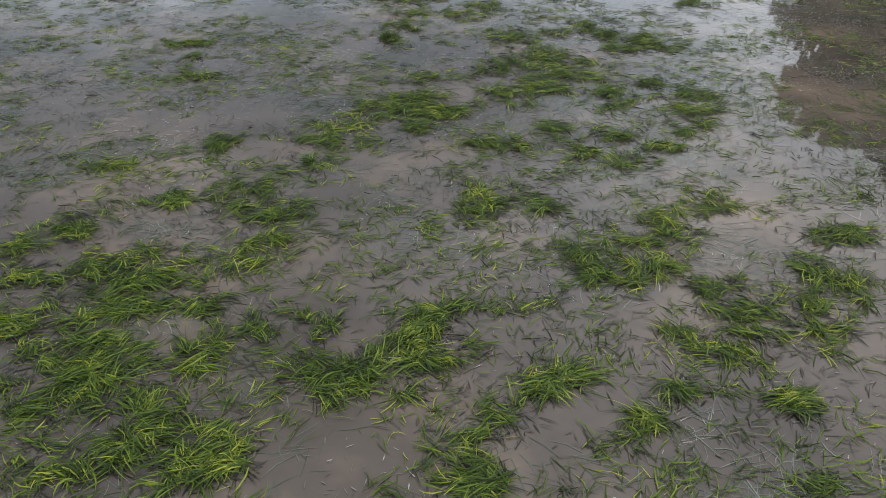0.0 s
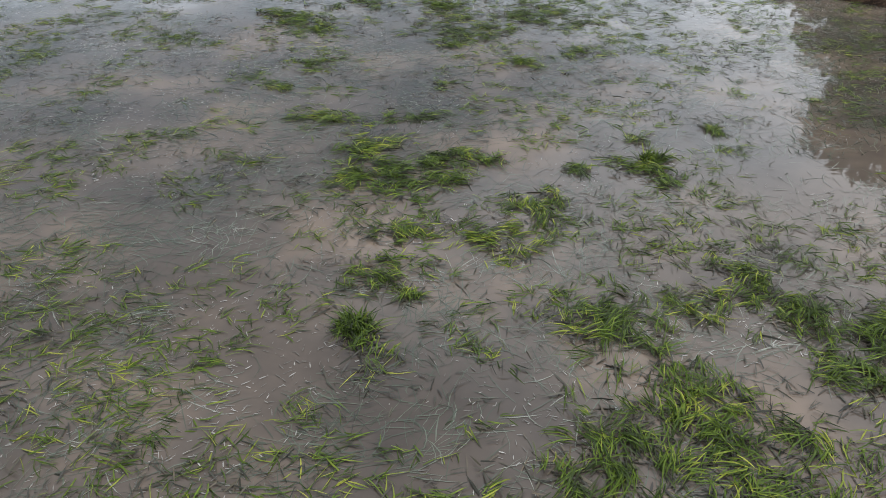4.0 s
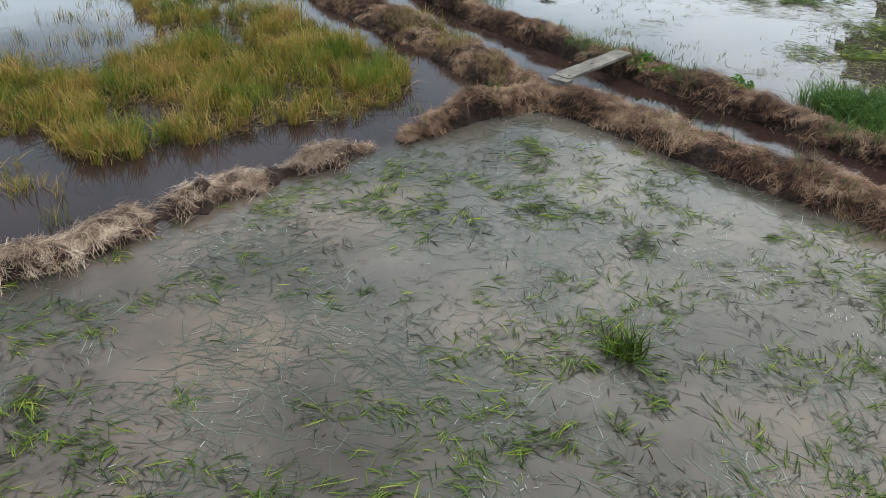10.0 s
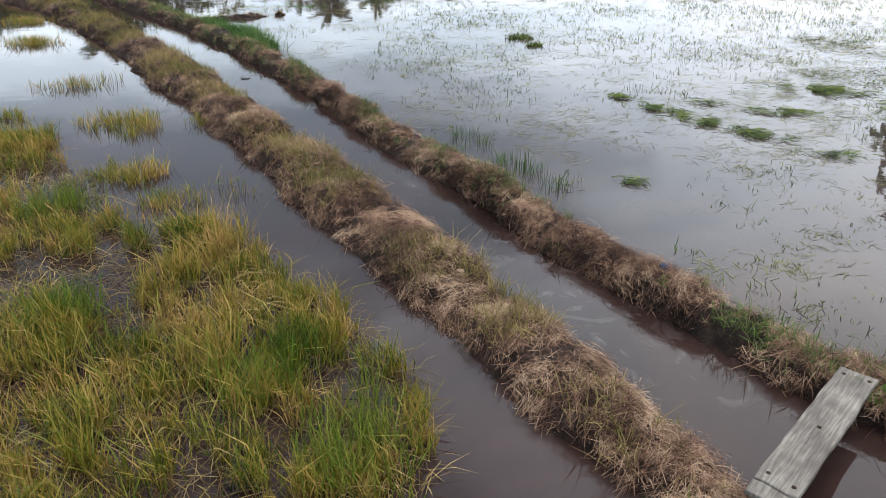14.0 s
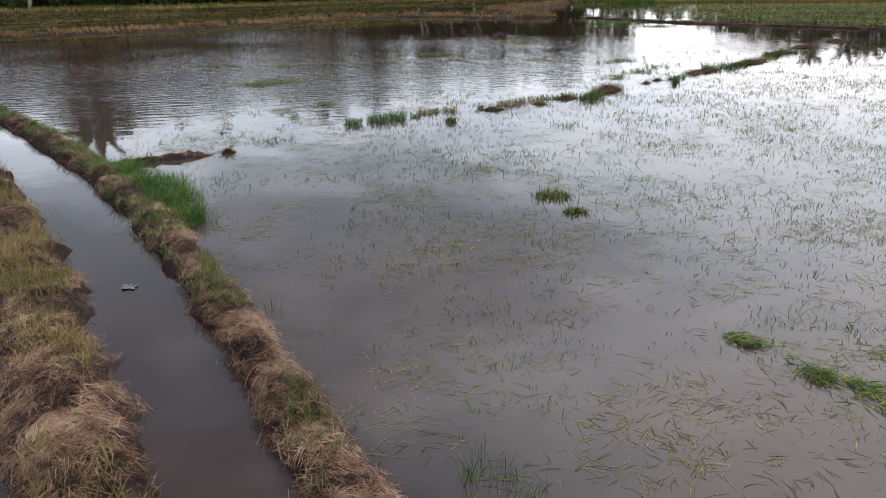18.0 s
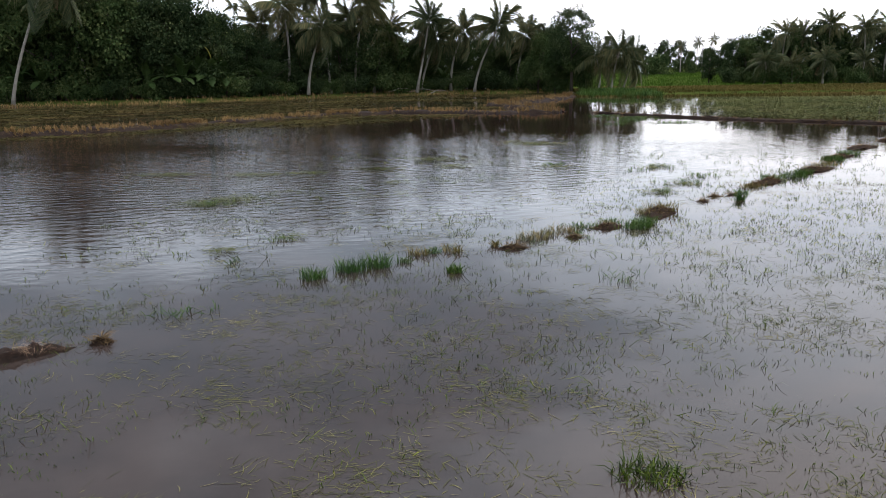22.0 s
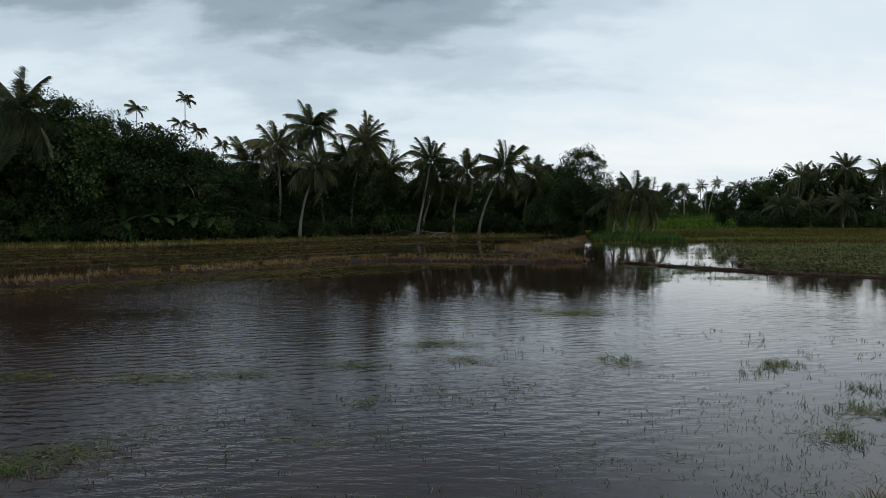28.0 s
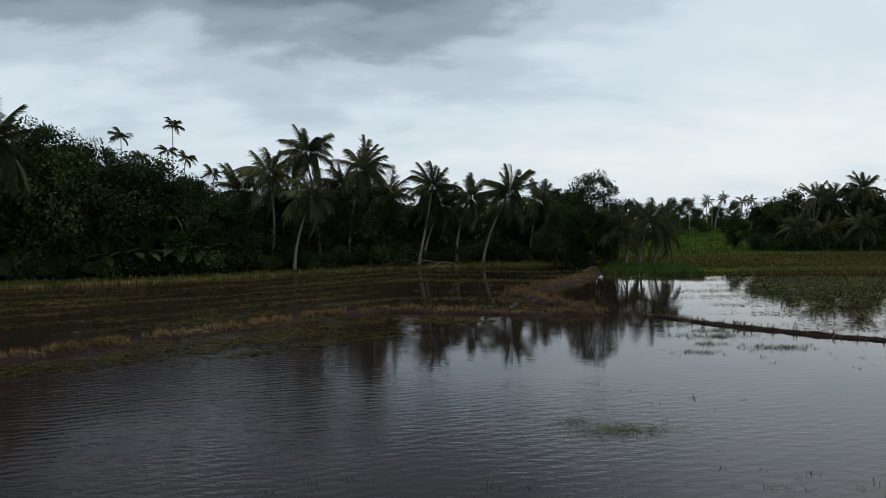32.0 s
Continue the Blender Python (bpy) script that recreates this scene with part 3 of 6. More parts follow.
# ---- earth banks ----
def bank(name, pts, width, height, label, straw=420, grass=120, straw_mat=None, grass_mat=None, shag=0.3, step=0.06, tuft=0.28, crumble=1.0, bare=0.0, dips=(), taper=1.1, cut=0.0, widen=1.0):
    """A bank of wet earth with a crumbled rim, its straw thatch and its grass."""
    q, across, u = line_at(pts, step)
    n = len(q)
    prof = np.linspace(-0.64, 0.64, 17)
    high = np.interp(np.abs(prof), [0, 0.16, 0.32, 0.42, 0.50, 0.55, 0.64], [1.0, 0.96, 0.82, 0.58, 0.22, 0.0, -0.35])
    end = np.minimum(u, u[-1] - u)
    wv = width * (1 + 0.5 * crumble * fbm(q[:, 0], q[:, 1], 0.8, 3.0) + 0.15 * fbm(q[:, 0], q[:, 1], 3.0, 4.0)) * np.clip(end / taper + 0.2, 0, 1)
    wv = wv * np.interp(u, [0, 2.5, 8], [1, 1, widen])
    hv = height * (1 + 0.8 * crumble * fbm(q[:, 0], q[:, 1], 1.1, 9.0)) * np.clip(end / (taper * 0.7) + 0.15, 0, 1)
    worn = np.zeros(n)
    for at, half in dips:
        worn = np.maximum(worn, np.exp(-(((u - at) / half) ** 2)))
    hv, wv = hv * (1 - 0.65 * worn), wv * (1 - 0.3 * worn)
    xy = q[:, None] + across[:, None] * (prof[None, :, None] * wv[:, None, None])
    z = high[None] * hv[:, None]
    xy = xy + across[:, None] * (fbm(xy[..., 0], xy[..., 1], 4.0, 1.0) * 0.10 * crumble)[..., None]
    flank = np.clip((0.62 - np.abs(prof)) * 8, 0, 1)
    z = z + fbm(xy[..., 0], xy[..., 1], 3.2, 5.0) * 0.07 * crumble * flank + fbm(xy[..., 0], xy[..., 1], 9.0, 7.0) * 0.05 * crumble * flank
    v = np.concatenate([xy, z[..., None]], -1)
    k = len(prof)
    gi = np.arange(n * k).reshape(n, k)
    qq = np.stack([gi[:-1, :-1], gi[1:, :-1], gi[1:, 1:], gi[:-1, 1:]], -1).reshape(-1, 4)
    tagged(new(name, mesh_arrays(name, v.reshape(-1, 3), qq, None, SOIL, True)), label, "earth bank", kind="structure")

    def spots(m, reach):
        i = rng.integers(0, n - 1, m)
        s = rng.uniform(-reach, reach, m)
        c = (s / 1.28 + 0.5) * (k - 1)
        c0 = np.clip(c.astype(int), 0, k - 2)
        f = (c - c0)[:, None]
        return i, s, v[i, c0] * (1 - f) + v[i, c0 + 1] * f

    if straw:
        # bundles of straw that lie one way each, thick in some stretches and worn off in others
        h = Heap()
        per = 16
        m = int(straw * 2.6 * u[-1] / per)
        i, s, base = spots(m, 0.57)
        cover = 1.25 * fbm(base[:, 0], base[:, 1], 1.0, 21.0) + 0.5 * fbm(base[:, 0], base[:, 1], 3.4, 23.0) + rng.uniform(-0.25, 0.25, m) - 0.75 * worn[i]
        near_by = rng.random(m) < np.interp(base[:, 1], [34, 44], [1.0, 0.25])
        keep = near_by & (cover > -0.30 + bare + np.maximum(0, np.abs(s) - 0.40) * 2.2 + np.maximum(0, s * np.sign(cut) - 0.16) * abs(cut))
        i, s, base, cover = i[keep], s[keep], base[keep], cover[keep]
        way = rng.uniform(0, 6.283, len(i))
        heap_up = np.clip(cover + 0.1 - bare, 0, 0.7) * 0.10
        i, s, way, heap_up = (np.repeat(w, per) for w in (i, s, way, heap_up))
        base = np.repeat(base, per, 0)
        m = len(i)
        far = 3 if step > 0.2 else 1
        base = base + rng.normal(size=(m, 3)) * (0.05 * far, 0.05 * far, 0.008)
        ln = rng.uniform(0.05, 0.26, m) * (0.6 + shag) * far**0.5
        a = way + rng.normal(size=m) * 0.55
        d = np.stack([np.cos(a), np.sin(a), rng.normal(size=m) * 0.22 + 0.10], 1)
        out = np.concatenate([across[i] * np.sign(s)[:, None], np.zeros((m, 1))], 1)
        side = (d * out).sum(1)
        # what points off the crest hangs down the flank
        d[:, 2] -= np.clip(side, -0.6, 1.0) * np.abs(s) * 1.5
        stick = rng.random(m) < 0.06
        d[stick, 2] += 0.9
        d = unit(d)
        base[:, 2] += 0.006 + rng.uniform(0, 1, m) * heap_up
        h.add(blades(base - d * ln[:, None] * 0.5, base + d * ln[:, None] * 0.5, rng.uniform(0.0022, 0.0050, m) * far, rng.uniform(0.0, 0.10, m)))
        stuff("straw", h, straw_mat or STRAW, "tangled dry brown straw heaped on the earth bank", "straw")
    if grass:
        h = Heap()
        m = int(grass * u[-1] / 5)
        i, s, base = spots(m, 0.48)
        base = base[fbm(base[:, 0], base[:, 1], 0.8, 40.0) + rng.uniform(-0.25, 0.25, m) > 0.02]
        base = np.repeat(base, 5, 0)
        m = len(base)
        if m:
            base = base + rng.normal(size=(m, 3)) * (0.03, 0.03, 0.004)
            tip = base + rng.normal(size=(m, 3)) * (0.10, 0.10, 0.04) + np.stack([0 * base[:, 0], 0 * base[:, 0], rng.uniform(0.3, 1.0, m) * tuft], 1)
            h.add(blades(base, tip, rng.uniform(0.004, 0.009, m) * (3 if step > 0.2 else 1), rng.uniform(0.0, 0.25, m)))
            stuff("bank_grass", h, grass_mat or BANK_GRASS, "short green grass growing on the earth bank", "grass")
    return v


BANK_A1 = [(-4.75, 22.8), (-4.5, 23.1), (-4.25, 23.4), (-3.75, 23.97), (-3.4, 24.42), (-2.95, 24.92), (-2.4, 25.38), (-2.0, 25.7), (-1.55, 26.1)]
BANK_A2 = [(-1.2, 26.3), (-0.85, 26.62), (-0.45, 27.02), (-0.1, 27.4), (0.3, 27.65), (0.75, 27.72), (1.2, 27.3), (1.6, 26.8), (2.05, 26.25), (2.5, 25.65), (2.95, 25.2), (3.5, 24.5), (4.2, 23.6), (5.0, 22.5), (6.1, 21.2), (8.5, 19.0), (11, 17.0)]
BANK_B = [(0.85, 27.6), (0.4, 28.1), (0.03, 28.8), (-0.42, 29.7), (-0.95, 30.6), (-1.55, 31.6), (-2.4, 33.0), (-3.25, 34.6), (-4.2, 36.0), (-5.3, 37.8), (-6.6, 39.8), (-8.0, 42.0), (-9.7, 44.4), (-11.6, 46.9), (-13.9, 49.6), (-17.4, 53), (-21.4, 57)]
BANK_C = [(10.5, 20.6), (8.0, 22.3), (5.5, 24.4), (4.15, 26.1), (3.3, 27.4), (2.42, 28.6), (1.74, 29.45), (1.1, 30.4), (0.5, 31.3), (-0.15, 32.5), (-1.0, 34.0), (-1.75, 35.2), (-2.45, 36.5), (-3.35, 38.2), (-4.5, 40.2), (-5.75, 42.3), (-7.2, 44.4), (-8.8, 46.6), (-10.8, 49.0), (-13.0, 51.6), (-16.4, 55.2), (-20.4, 59)]
bank("bank_west", BANK_A1, 0.40, 0.12, "low earth bank thatched with bleached straw, breached at one end", 1900, 0, STRAW_PALE, shag=0.6, bare=-0.06, crumble=1.5, dips=((3.3, 0.2), (1.9, 0.12)))
bank("bank_middle", BANK_A2, 0.53, 0.20, "curved earth bank covered with brown straw round the near paddy", 1900, 60, STRAW, shag=0.6, bare=-0.42, taper=2.2, cut=-0.3)
bank("bank_ditch_west", BANK_B, 0.66, 0.23, "grassy earth bank with straw along the ditch", 1900, 800, STRAW, DRY_GRASS, tuft=0.23, bare=-0.26, crumble=0.9, widen=1.5)
bank("bank_ditch_east", BANK_C, 0.50, 0.22, "earth bank with straw and weeds between ditch and paddy", 1700, 420, STRAW, BANK_GRASS, tuft=0.18, bare=-0.26, crumble=0.8, cut=0.5)
BANK_D = [(-60, 62), (-40, 74), (-22.5, 88.8), (-19, 93.5), (-15, 98.5), (-10.5, 104.5), (-5.8, 107.5), (0.5, 106), (5, 105), (9.5, 105.5)]
BANK_D2 = [(11.5, 104.5), (15, 99), (17.5, 96.3), (21, 93.2), (30, 87), (45, 78)]
BANK_SPIT = [(9.2, 106), (6.0, 113), (3.6, 119), (7.0, 124.5), (13.5, 137), (16, 145)]
bank("bank_far", BANK_D, 1.1, 0.2, "low far bank of brown dead grass across the paddy", 130, 420, SHORE_GRASS, SHORE_GRASS, step=0.4, tuft=0.4, shag=1.2)
bank("bank_far_east", BANK_D2, 0.6, 0.13, "thin dark bank between far paddies", 90, 80, BROWN_GRASS, MAT_GRASS, step=0.4, tuft=0.35, shag=1.2)
bank("bank_spit", BANK_SPIT, 1.5, 0.28, "brown grassy spit of earth below the trees", 200, 160, SHORE_GRASS, SHORE_GRASS, step=0.4, tuft=0.6, shag=1.2)


# ---- floating grass in the near paddy ----
def lying(xy, length, width, way, spread, z=(0.004, 0.03), sag=0.06, flat=False):
    """Strips lying on the water round a common direction."""
    m = len(xy)
    a = way + rng.normal(size=m) * spread
    d = np.stack([np.cos(a), np.sin(a), rng.normal(size=m) * 0.05], 1) * length[:, None]
    b = np.concatenate([xy, rng.uniform(*z, (m, 1))], 1)
    tip = b + d
    tip[:, 2] = np.maximum(tip[:, 2], 0.003)
    if flat:
        tip[:, 2] = b[:, 2]
        side = np.stack([-np.sin(a), np.cos(a), np.zeros(m)], 1)
        return blades(b, tip, width, 0.0, side)
    return blades(b, tip, width, rng.uniform(-sag, sag * 1.5, m))


def flow(x, y):
    return 0.5 + 1.6 * fbm(x, y, 0.22, 12.0)


def clump_points(spec, per):
    """Spots inside soft ellipses: x, y, radius, stretch, heading in degrees."""
    out = []
    for x, y, r, e, a in spec:
        m = int(per * r * r * e)
        q = rng.normal(size=(m, 2)) * 0.5 * np.array([r * e, r])
        c, t = math.cos(radians(a)), math.sin(radians(a))
        out.append(np.stack([x + q[:, 0] * c - q[:, 1] * t, y + q[:, 0] * t + q[:, 1] * c], 1))
    return np.concatenate(out)


# drifts of cut grass, south to north: centre, half length, half width, heading in degrees
DRIFT_A = [(0.3, 2.4, 0.2, 0.07, 15), (2.2, 2.4, 0.1, 0.08, 20), (-2.3, 2.5, 0.3, 0.15, 10), (-1.7, 2.5, 0.2, 0.15, 5), (-1.3, 2.6, 0.2, 0.12, 5), (0.1, 2.6, 0.2, 0.07, -35), (1.1, 2.7, 0.2, 0.07, 10), (-1.7, 2.8, 0.3, 0.12, 20), (0.3, 2.9, 0.1, 0.07, 20), (1.4, 2.9, 0.1, 0.1, 0), (-2.5, 3, 0.3, 0.13, 5), (-2.2, 3.1, 0.3, 0.11, -5), (2.4, 3.1, 0.1, 0.11, 0), (-0.5, 3.2, 0.3, 0.08, 10), (0.7, 3.2, 0.2, 0.11, 20), (1.6, 3.2, 0.3, 0.07, 5), (-2.4, 3.3, 0.2, 0.14, 40), (0.9, 3.3, 0.1, 0.09, 30), (-2.9, 3.4, 0.2, 0.18, 15)]
DRIFT_B = [(-0.7, 3.4, 0.4, 0.15, -5), (-1.9, 3.5, 0.4, 0.16, 15), (-0.2, 3.5, 0.3, 0.12, 10), (-2.5, 3.6, 0.1, 0.16, 35), (2.1, 3.6, 0.2, 0.09, -20), (-0.2, 3.8, 0.2, 0.17, 35), (1.8, 3.8, 0.1, 0.13, -30), (2.9, 3.8, 0.2, 0.13, 25), (-3, 3.9, 0.4, 0.21, 10), (-1.1, 3.9, 0.3, 0.14, 10), (2.4, 4, 0.3, 0.28, -40), (-2.4, 4.1, 0.2, 0.15, 10), (0.1, 4.1, 0.2, 0.07, 10), (2.9, 4.1, 0.2, 0.22, 20), (-1.9, 4.2, 0.1, 0.11, 15), (0.8, 4.2, 0.2, 0.11, 10), (2.2, 4.4, 0.2, 0.12, 10), (-3.4, 4.5, 0.2, 0.17, 15), (-2.4, 4.5, 0.3, 0.16, 15)]
DRIFT_C = [(3.2, 4.5, 0.3, 0.24, 10), (1.3, 4.6, 0.3, 0.19, -25), (-2.7, 4.7, 0.4, 0.26, 20), (1.8, 4.7, 0.4, 0.21, 40), (3.1, 4.7, 0.1, 0.17, -40), (-1.6, 4.9, 0.3, 0.27, 50), (-3.7, 5, 0.1, 0.14, 20), (1.3, 5, 0.3, 0.18, 20), (1.9, 5.1, 0.4, 0.14, 30), (3.7, 5.2, 0.2, 0.24, -30), (3.5, 5.2, 0.2, 0.14, 10), (-3.3, 5.3, 0.2, 0.2, 25), (2.1, 5.5, 0.2, 0.18, 15), (-1.6, 5.6, 0.3, 0.19, 15), (0.4, 5.7, 0.4, 0.14, 40), (1, 5.7, 0.2, 0.16, -55), (2.6, 5.8, 0.2, 0.22, 0), (-2.6, 5.8, 0.1, 0.11, 15), (-2, 6, 0.2, 0.24, 75)]
DRIFT_D = [(0.4, 6, 0.3, 0.18, 25), (-3.5, 6.6, 0.1, 0.1, 0), (-1.4, 6.6, 0.3, 0.11, 25), (2, 6.7, 0.2, 0.14, -10), (1.5, 6.9, 0.1, 0.2, -10), (2.5, 7, 0.2, 0.15, 5), (0.8, 7.1, 0.2, 0.13, -30), (-1.2, 7.2, 0.4, 0.16, 5), (0.4, 7.2, 0.1, 0.07, -20), (-2.5, 7.2, 0.2, 0.14, 60), (1.9, 7.3, 0.3, 0.17, 15), (1.3, 7.5, 0.1, 0.15, 0), (-1.2, 7.6, 0.4, 0.16, 20), (-0.3, 7.6, 0.1, 0.12, 50), (2.9, 7.6, 0.2, 0.09, 35), (-0.3, 8, 0.4, 0.24, -5), (-0.9, 8.1, 0.2, 0.18, 35), (0.2, 8.1, 0.2, 0.14, 30), (3, 8.1, 0.3, 0.18, 15)]
DRIFT_E = [(-0.4, 8.2, 0.2, 0.15, 25), (2.2, 8.3, 0.2, 0.11, 45), (-0.4, 8.5, 0.4, 0.2, -10), (0.7, 8.5, 0.3, 0.24, 15), (3.2, 8.6, 0.3, 0.12, 10), (2.1, 8.7, 0.1, 0.17, 0), (1.5, 8.8, 0.1, 0.13, 40), (1.1, 8.9, 0.4, 0.22, 30), (2.7, 9, 0.2, 0.18, 25), (-0.2, 9.2, 0.2, 0.14, 5), (1.8, 9.3, 0.4, 0.17, -5), (-3.4, 9.3, 0.2, 0.12, 15), (0.8, 9.7, 0.4, 0.22, 50), (1.5, 9.8, 0.5, 0.28, 0), (-3.7, 10.1, 0.1, 0.15, 25), (1.4, 10.3, 0.3, 0.31, 10), (2.6, 10.4, 0.2, 0.19, -15), (3.1, 10.5, 0.3, 0.26, -30), (-3.9, 10.7, 0.4, 0.17, 10)]
DRIFT_F = [(-0.8, 10.8, 0.1, 0.35, 30), (1, 10.9, 0.4, 0.28, 55), (3, 11, 0.3, 0.36, 0), (2.5, 11.1, 0.2, 0.29, 15), (1.7, 11.2, 0.2, 0.3, 45), (2.3, 11.6, 0.2, 0.41, 0), (-0.6, 11.6, 0.3, 0.32, -15), (0.3, 12.2, 0.3, 0.32, 20), (-0.6, 12.3, 0.2, 0.19, 0), (0.7, 12.7, 0.3, 0.3, 45), (4.2, 12.9, 0.3, 0.26, 0), (-0.6, 13.2, 0.2, 0.08, 10), (-1.1, 13.3, 0.1, 0.13, 15), (-0.3, 13.3, 0.1, 0.09, 10), (2, 13.3, 0.1, 0.08, 20), (-0.3, 13.4, 0.3, 0.44, -50), (-5.9, 13.4, 0.3, 0.34, 0), (-0.8, 13.5, 0.2, 0.45, 35), (-1.1, 13.5, 0.1, 0.19, 30)]
DRIFT_G = [(1.1, 13.5, 0.1, 0.09, 20), (1.9, 13.6, 0.1, 0.29, -65), (-0.7, 13.6, 0.1, 0.09, 0), (-0.3, 13.7, 0.1, 0.1, 10), (0.2, 13.7, 0.1, 0.12, 30), (1.9, 13.7, 0.1, 0.15, -55), (1.6, 13.7, 0.1, 0.1, 0), (-0.1, 13.9, 0.2, 0.13, 20), (-1.1, 14, 0.2, 0.14, 10), (-0.8, 14.2, 0.2, 0.12, 15), (1.8, 14.2, 0.1, 0.09, 15), (2.8, 14.5, 0.1, 0.1, -15), (-1.8, 14.8, 0.2, 0.09, 10), (-1.4, 14.9, 0.1, 0.18, 15), (-0.5, 14.9, 0.2, 0.09, 25), (-6.6, 15.4, 0.3, 0.3, 30), (-2.2, 15.8, 0.2, 0.09, -15), (-0.2, 15.9, 0.1, 0.12, 0), (-2.1, 16.7, 0.1, 0.14, -20)]
DRIFT_H = [(0.8, 16.8, 0.1, 0.15, 35), (1, 16.8, 0.2, 0.18, -65), (1.8, 17.3, 0.1, 0.16, -40), (-0, 17.7, 0.2, 0.21, -25), (0.2, 18.1, 0.3, 0.31, 0), (-0.3, 18.2, 0.2, 0.11, 15), (-2.1, 18.2, 0.1, 0.11, 50), (0.7, 18.3, 0.1, 0.11, -10), (-0.4, 18.4, 0.3, 0.21, -10), (-0.1, 18.4, 0.2, 0.14, -30), (0.4, 18.4, 0.2, 0.14, 10), (1.7, 18.5, 0.1, 0.12, -25), (-0.6, 18.6, 0.1, 0.1, 35), (0.7, 18.6, 0.1, 0.13, 0), (-2.2, 18.6, 0.1, 0.13, 65), (-2.7, 18.7, 0.1, 0.13, -35), (0.1, 18.8, 0.3, 0.14, 5), (2.2, 18.8, 0.1, 0.06, 15), (-2.4, 18.9, 0.5, 0.27, -50)]
DRIFT_I = [(1.5, 18.9, 0.4, 0.17, 5), (-2.6, 18.9, 0.2, 0.14, 10), (1.5, 19.1, 0.4, 0.32, 0), (-2.7, 19.1, 0.2, 0.23, -15), (0.1, 19.1, 0.2, 0.18, -55), (-0.2, 19.2, 0.2, 0.13, 0), (1.1, 19.3, 0.3, 0.19, 30), (1.6, 19.3, 0.2, 0.1, -10), (-2.8, 19.3, 0.2, 0.16, 10), (1, 19.4, 0.4, 0.34, 10), (-0.1, 19.6, 0.2, 0.4, 30), (-0.3, 19.6, 0.3, 0.14, -5), (-1.2, 19.6, 0.2, 0.14, -40), (-2, 19.6, 0.1, 0.14, 70), (-1.4, 19.9, 0.2, 0.21, 0), (-0.3, 19.9, 0.3, 0.27, -15), (1.3, 19.9, 0.2, 0.08, 0), (-0.4, 20.1, 0.2, 0.44, 0), (-1.7, 20.1, 0.2, 0.1, 0)]
DRIFT_J = [(0.5, 20.4, 0.5, 0.23, 5), (0.8, 20.4, 0.2, 0.13, 0), (-0.1, 20.4, 0.1, 0.13, 40), (-1, 20.6, 0.2, 0.12, 20), (-3.2, 21.1, 0.2, 0.1, 10), (-0.3, 21.1, 0.2, 0.08, 20), (0.3, 21.2, 0.1, 0.13, 20), (-3.5, 21.6, 0.1, 0.18, 15), (0.6, 21.9, 0.2, 0.13, -20), (0.6, 22.2, 0.2, 0.3, 0), (3.7, 22.3, 0.4, 0.17, -30), (3.4, 22.8, 0.3, 0.23, 0), (1.1, 23.8, 0.2, 0.14, 15), (-0.6, 24.2, 0.2, 0.3, -15), (0.3, 24.5, 0.2, 0.26, 35), (-1.2, 24.7, 0.2, 0.32, 25), (0.3, 25.7, 0.2, 0.25, 0)]
heap, under = Heap(), Heap()
for x0, y0, half, wide, turn in [d for band in (DRIFT_A, DRIFT_B, DRIFT_C, DRIFT_D, DRIFT_E, DRIFT_F, DRIFT_G, DRIFT_H, DRIFT_I, DRIFT_J) for d in band]:
    small = np.interp(x0, [0.2, 0.8], [1.0, 0.72]) if y0 < 6 else 1.0
    half, wide = (half + 0.06) * small, (wide * 0.95 + 0.03) * small
    m = int((22 + 800 * half * wide) * np.interp(y0, [8, 12, 16, 20], [1.0, 0.62, 0.48, 0.30]))
    c, t = math.cos(radians(turn)), math.sin(radians(turn))
    p = rng.normal(size=(m, 2)) * np.interp(y0, [14, 18], [0.56, 0.75]) * (half, wide)
    cxy = np.stack([x0 + p[:, 0] * c - p[:, 1] * t, y0 + p[:, 0] * t + p[:, 1] * c], 1)
    cxy = cxy[fbm(cxy[:, 0], cxy[:, 1], 5.0, 17.0) + 0.5 * fbm(cxy[:, 0], cxy[:, 1], 11.0, 18.0) + rng.uniform(-0.15, 0.15, m) > 0.0]
    m = len(cxy)
    if not m:
        continue
    # sheaves: blades of one sheaf share their lie
    k = rng.integers(5, 14, m)
    way = radians(turn) + rng.normal() * 0.5 + rng.normal(size=m) * 0.75 + rng.integers(0, 2, m) * np.pi
    lift = np.repeat(rng.uniform(0.0, 0.05, m) * np.clip(4 * wide, 0.4, 1.2), k)
    bow = np.repeat(rng.normal(size=m) * 0.5, k)
    n = int(k.sum())
    xy = np.repeat(cxy, k, 0) + rng.normal(size=(n, 2)) * 0.03
    base = np.concatenate([xy, (rng.uniform(0.003, 0.02, n) + lift)[:, None]], 1)
    ln = rng.uniform(0.06, 0.25, n) * rng.uniform(0.7, 1.15)
    heap.add(curved(base, np.repeat(way, k) + rng.normal(size=n) * 0.28, ln, rng.uniform(0.005, 0.0115, n), bow + rng.normal(size=n) * 0.35, rng.uniform(0.0, 0.10, n) * ln, rng.uniform(0.003, 0.03, n)))
    # dark muddy strips below each clump paint in the shade between its blades
    k = 5
    xy = np.repeat(cxy, k, 0) + rng.normal(size=(k * m, 2)) * 0.04
    n = len(xy)
    under.add(lying(xy, rng.uniform(0.05, 0.2, n), rng.uniform(0.007, 0.018, n), rng.uniform(0, 6.28, n), 0.3, (0.003, 0.012), 0.03))
stuff("cut_grass", heap, CUT_GRASS, "clumps of fresh cut green grass floating on the paddy", "cut grass")
stuff("matted_roots", under, ROT_AND_SHADE, "dark matted roots and mud under the grass clumps", "cut grass")


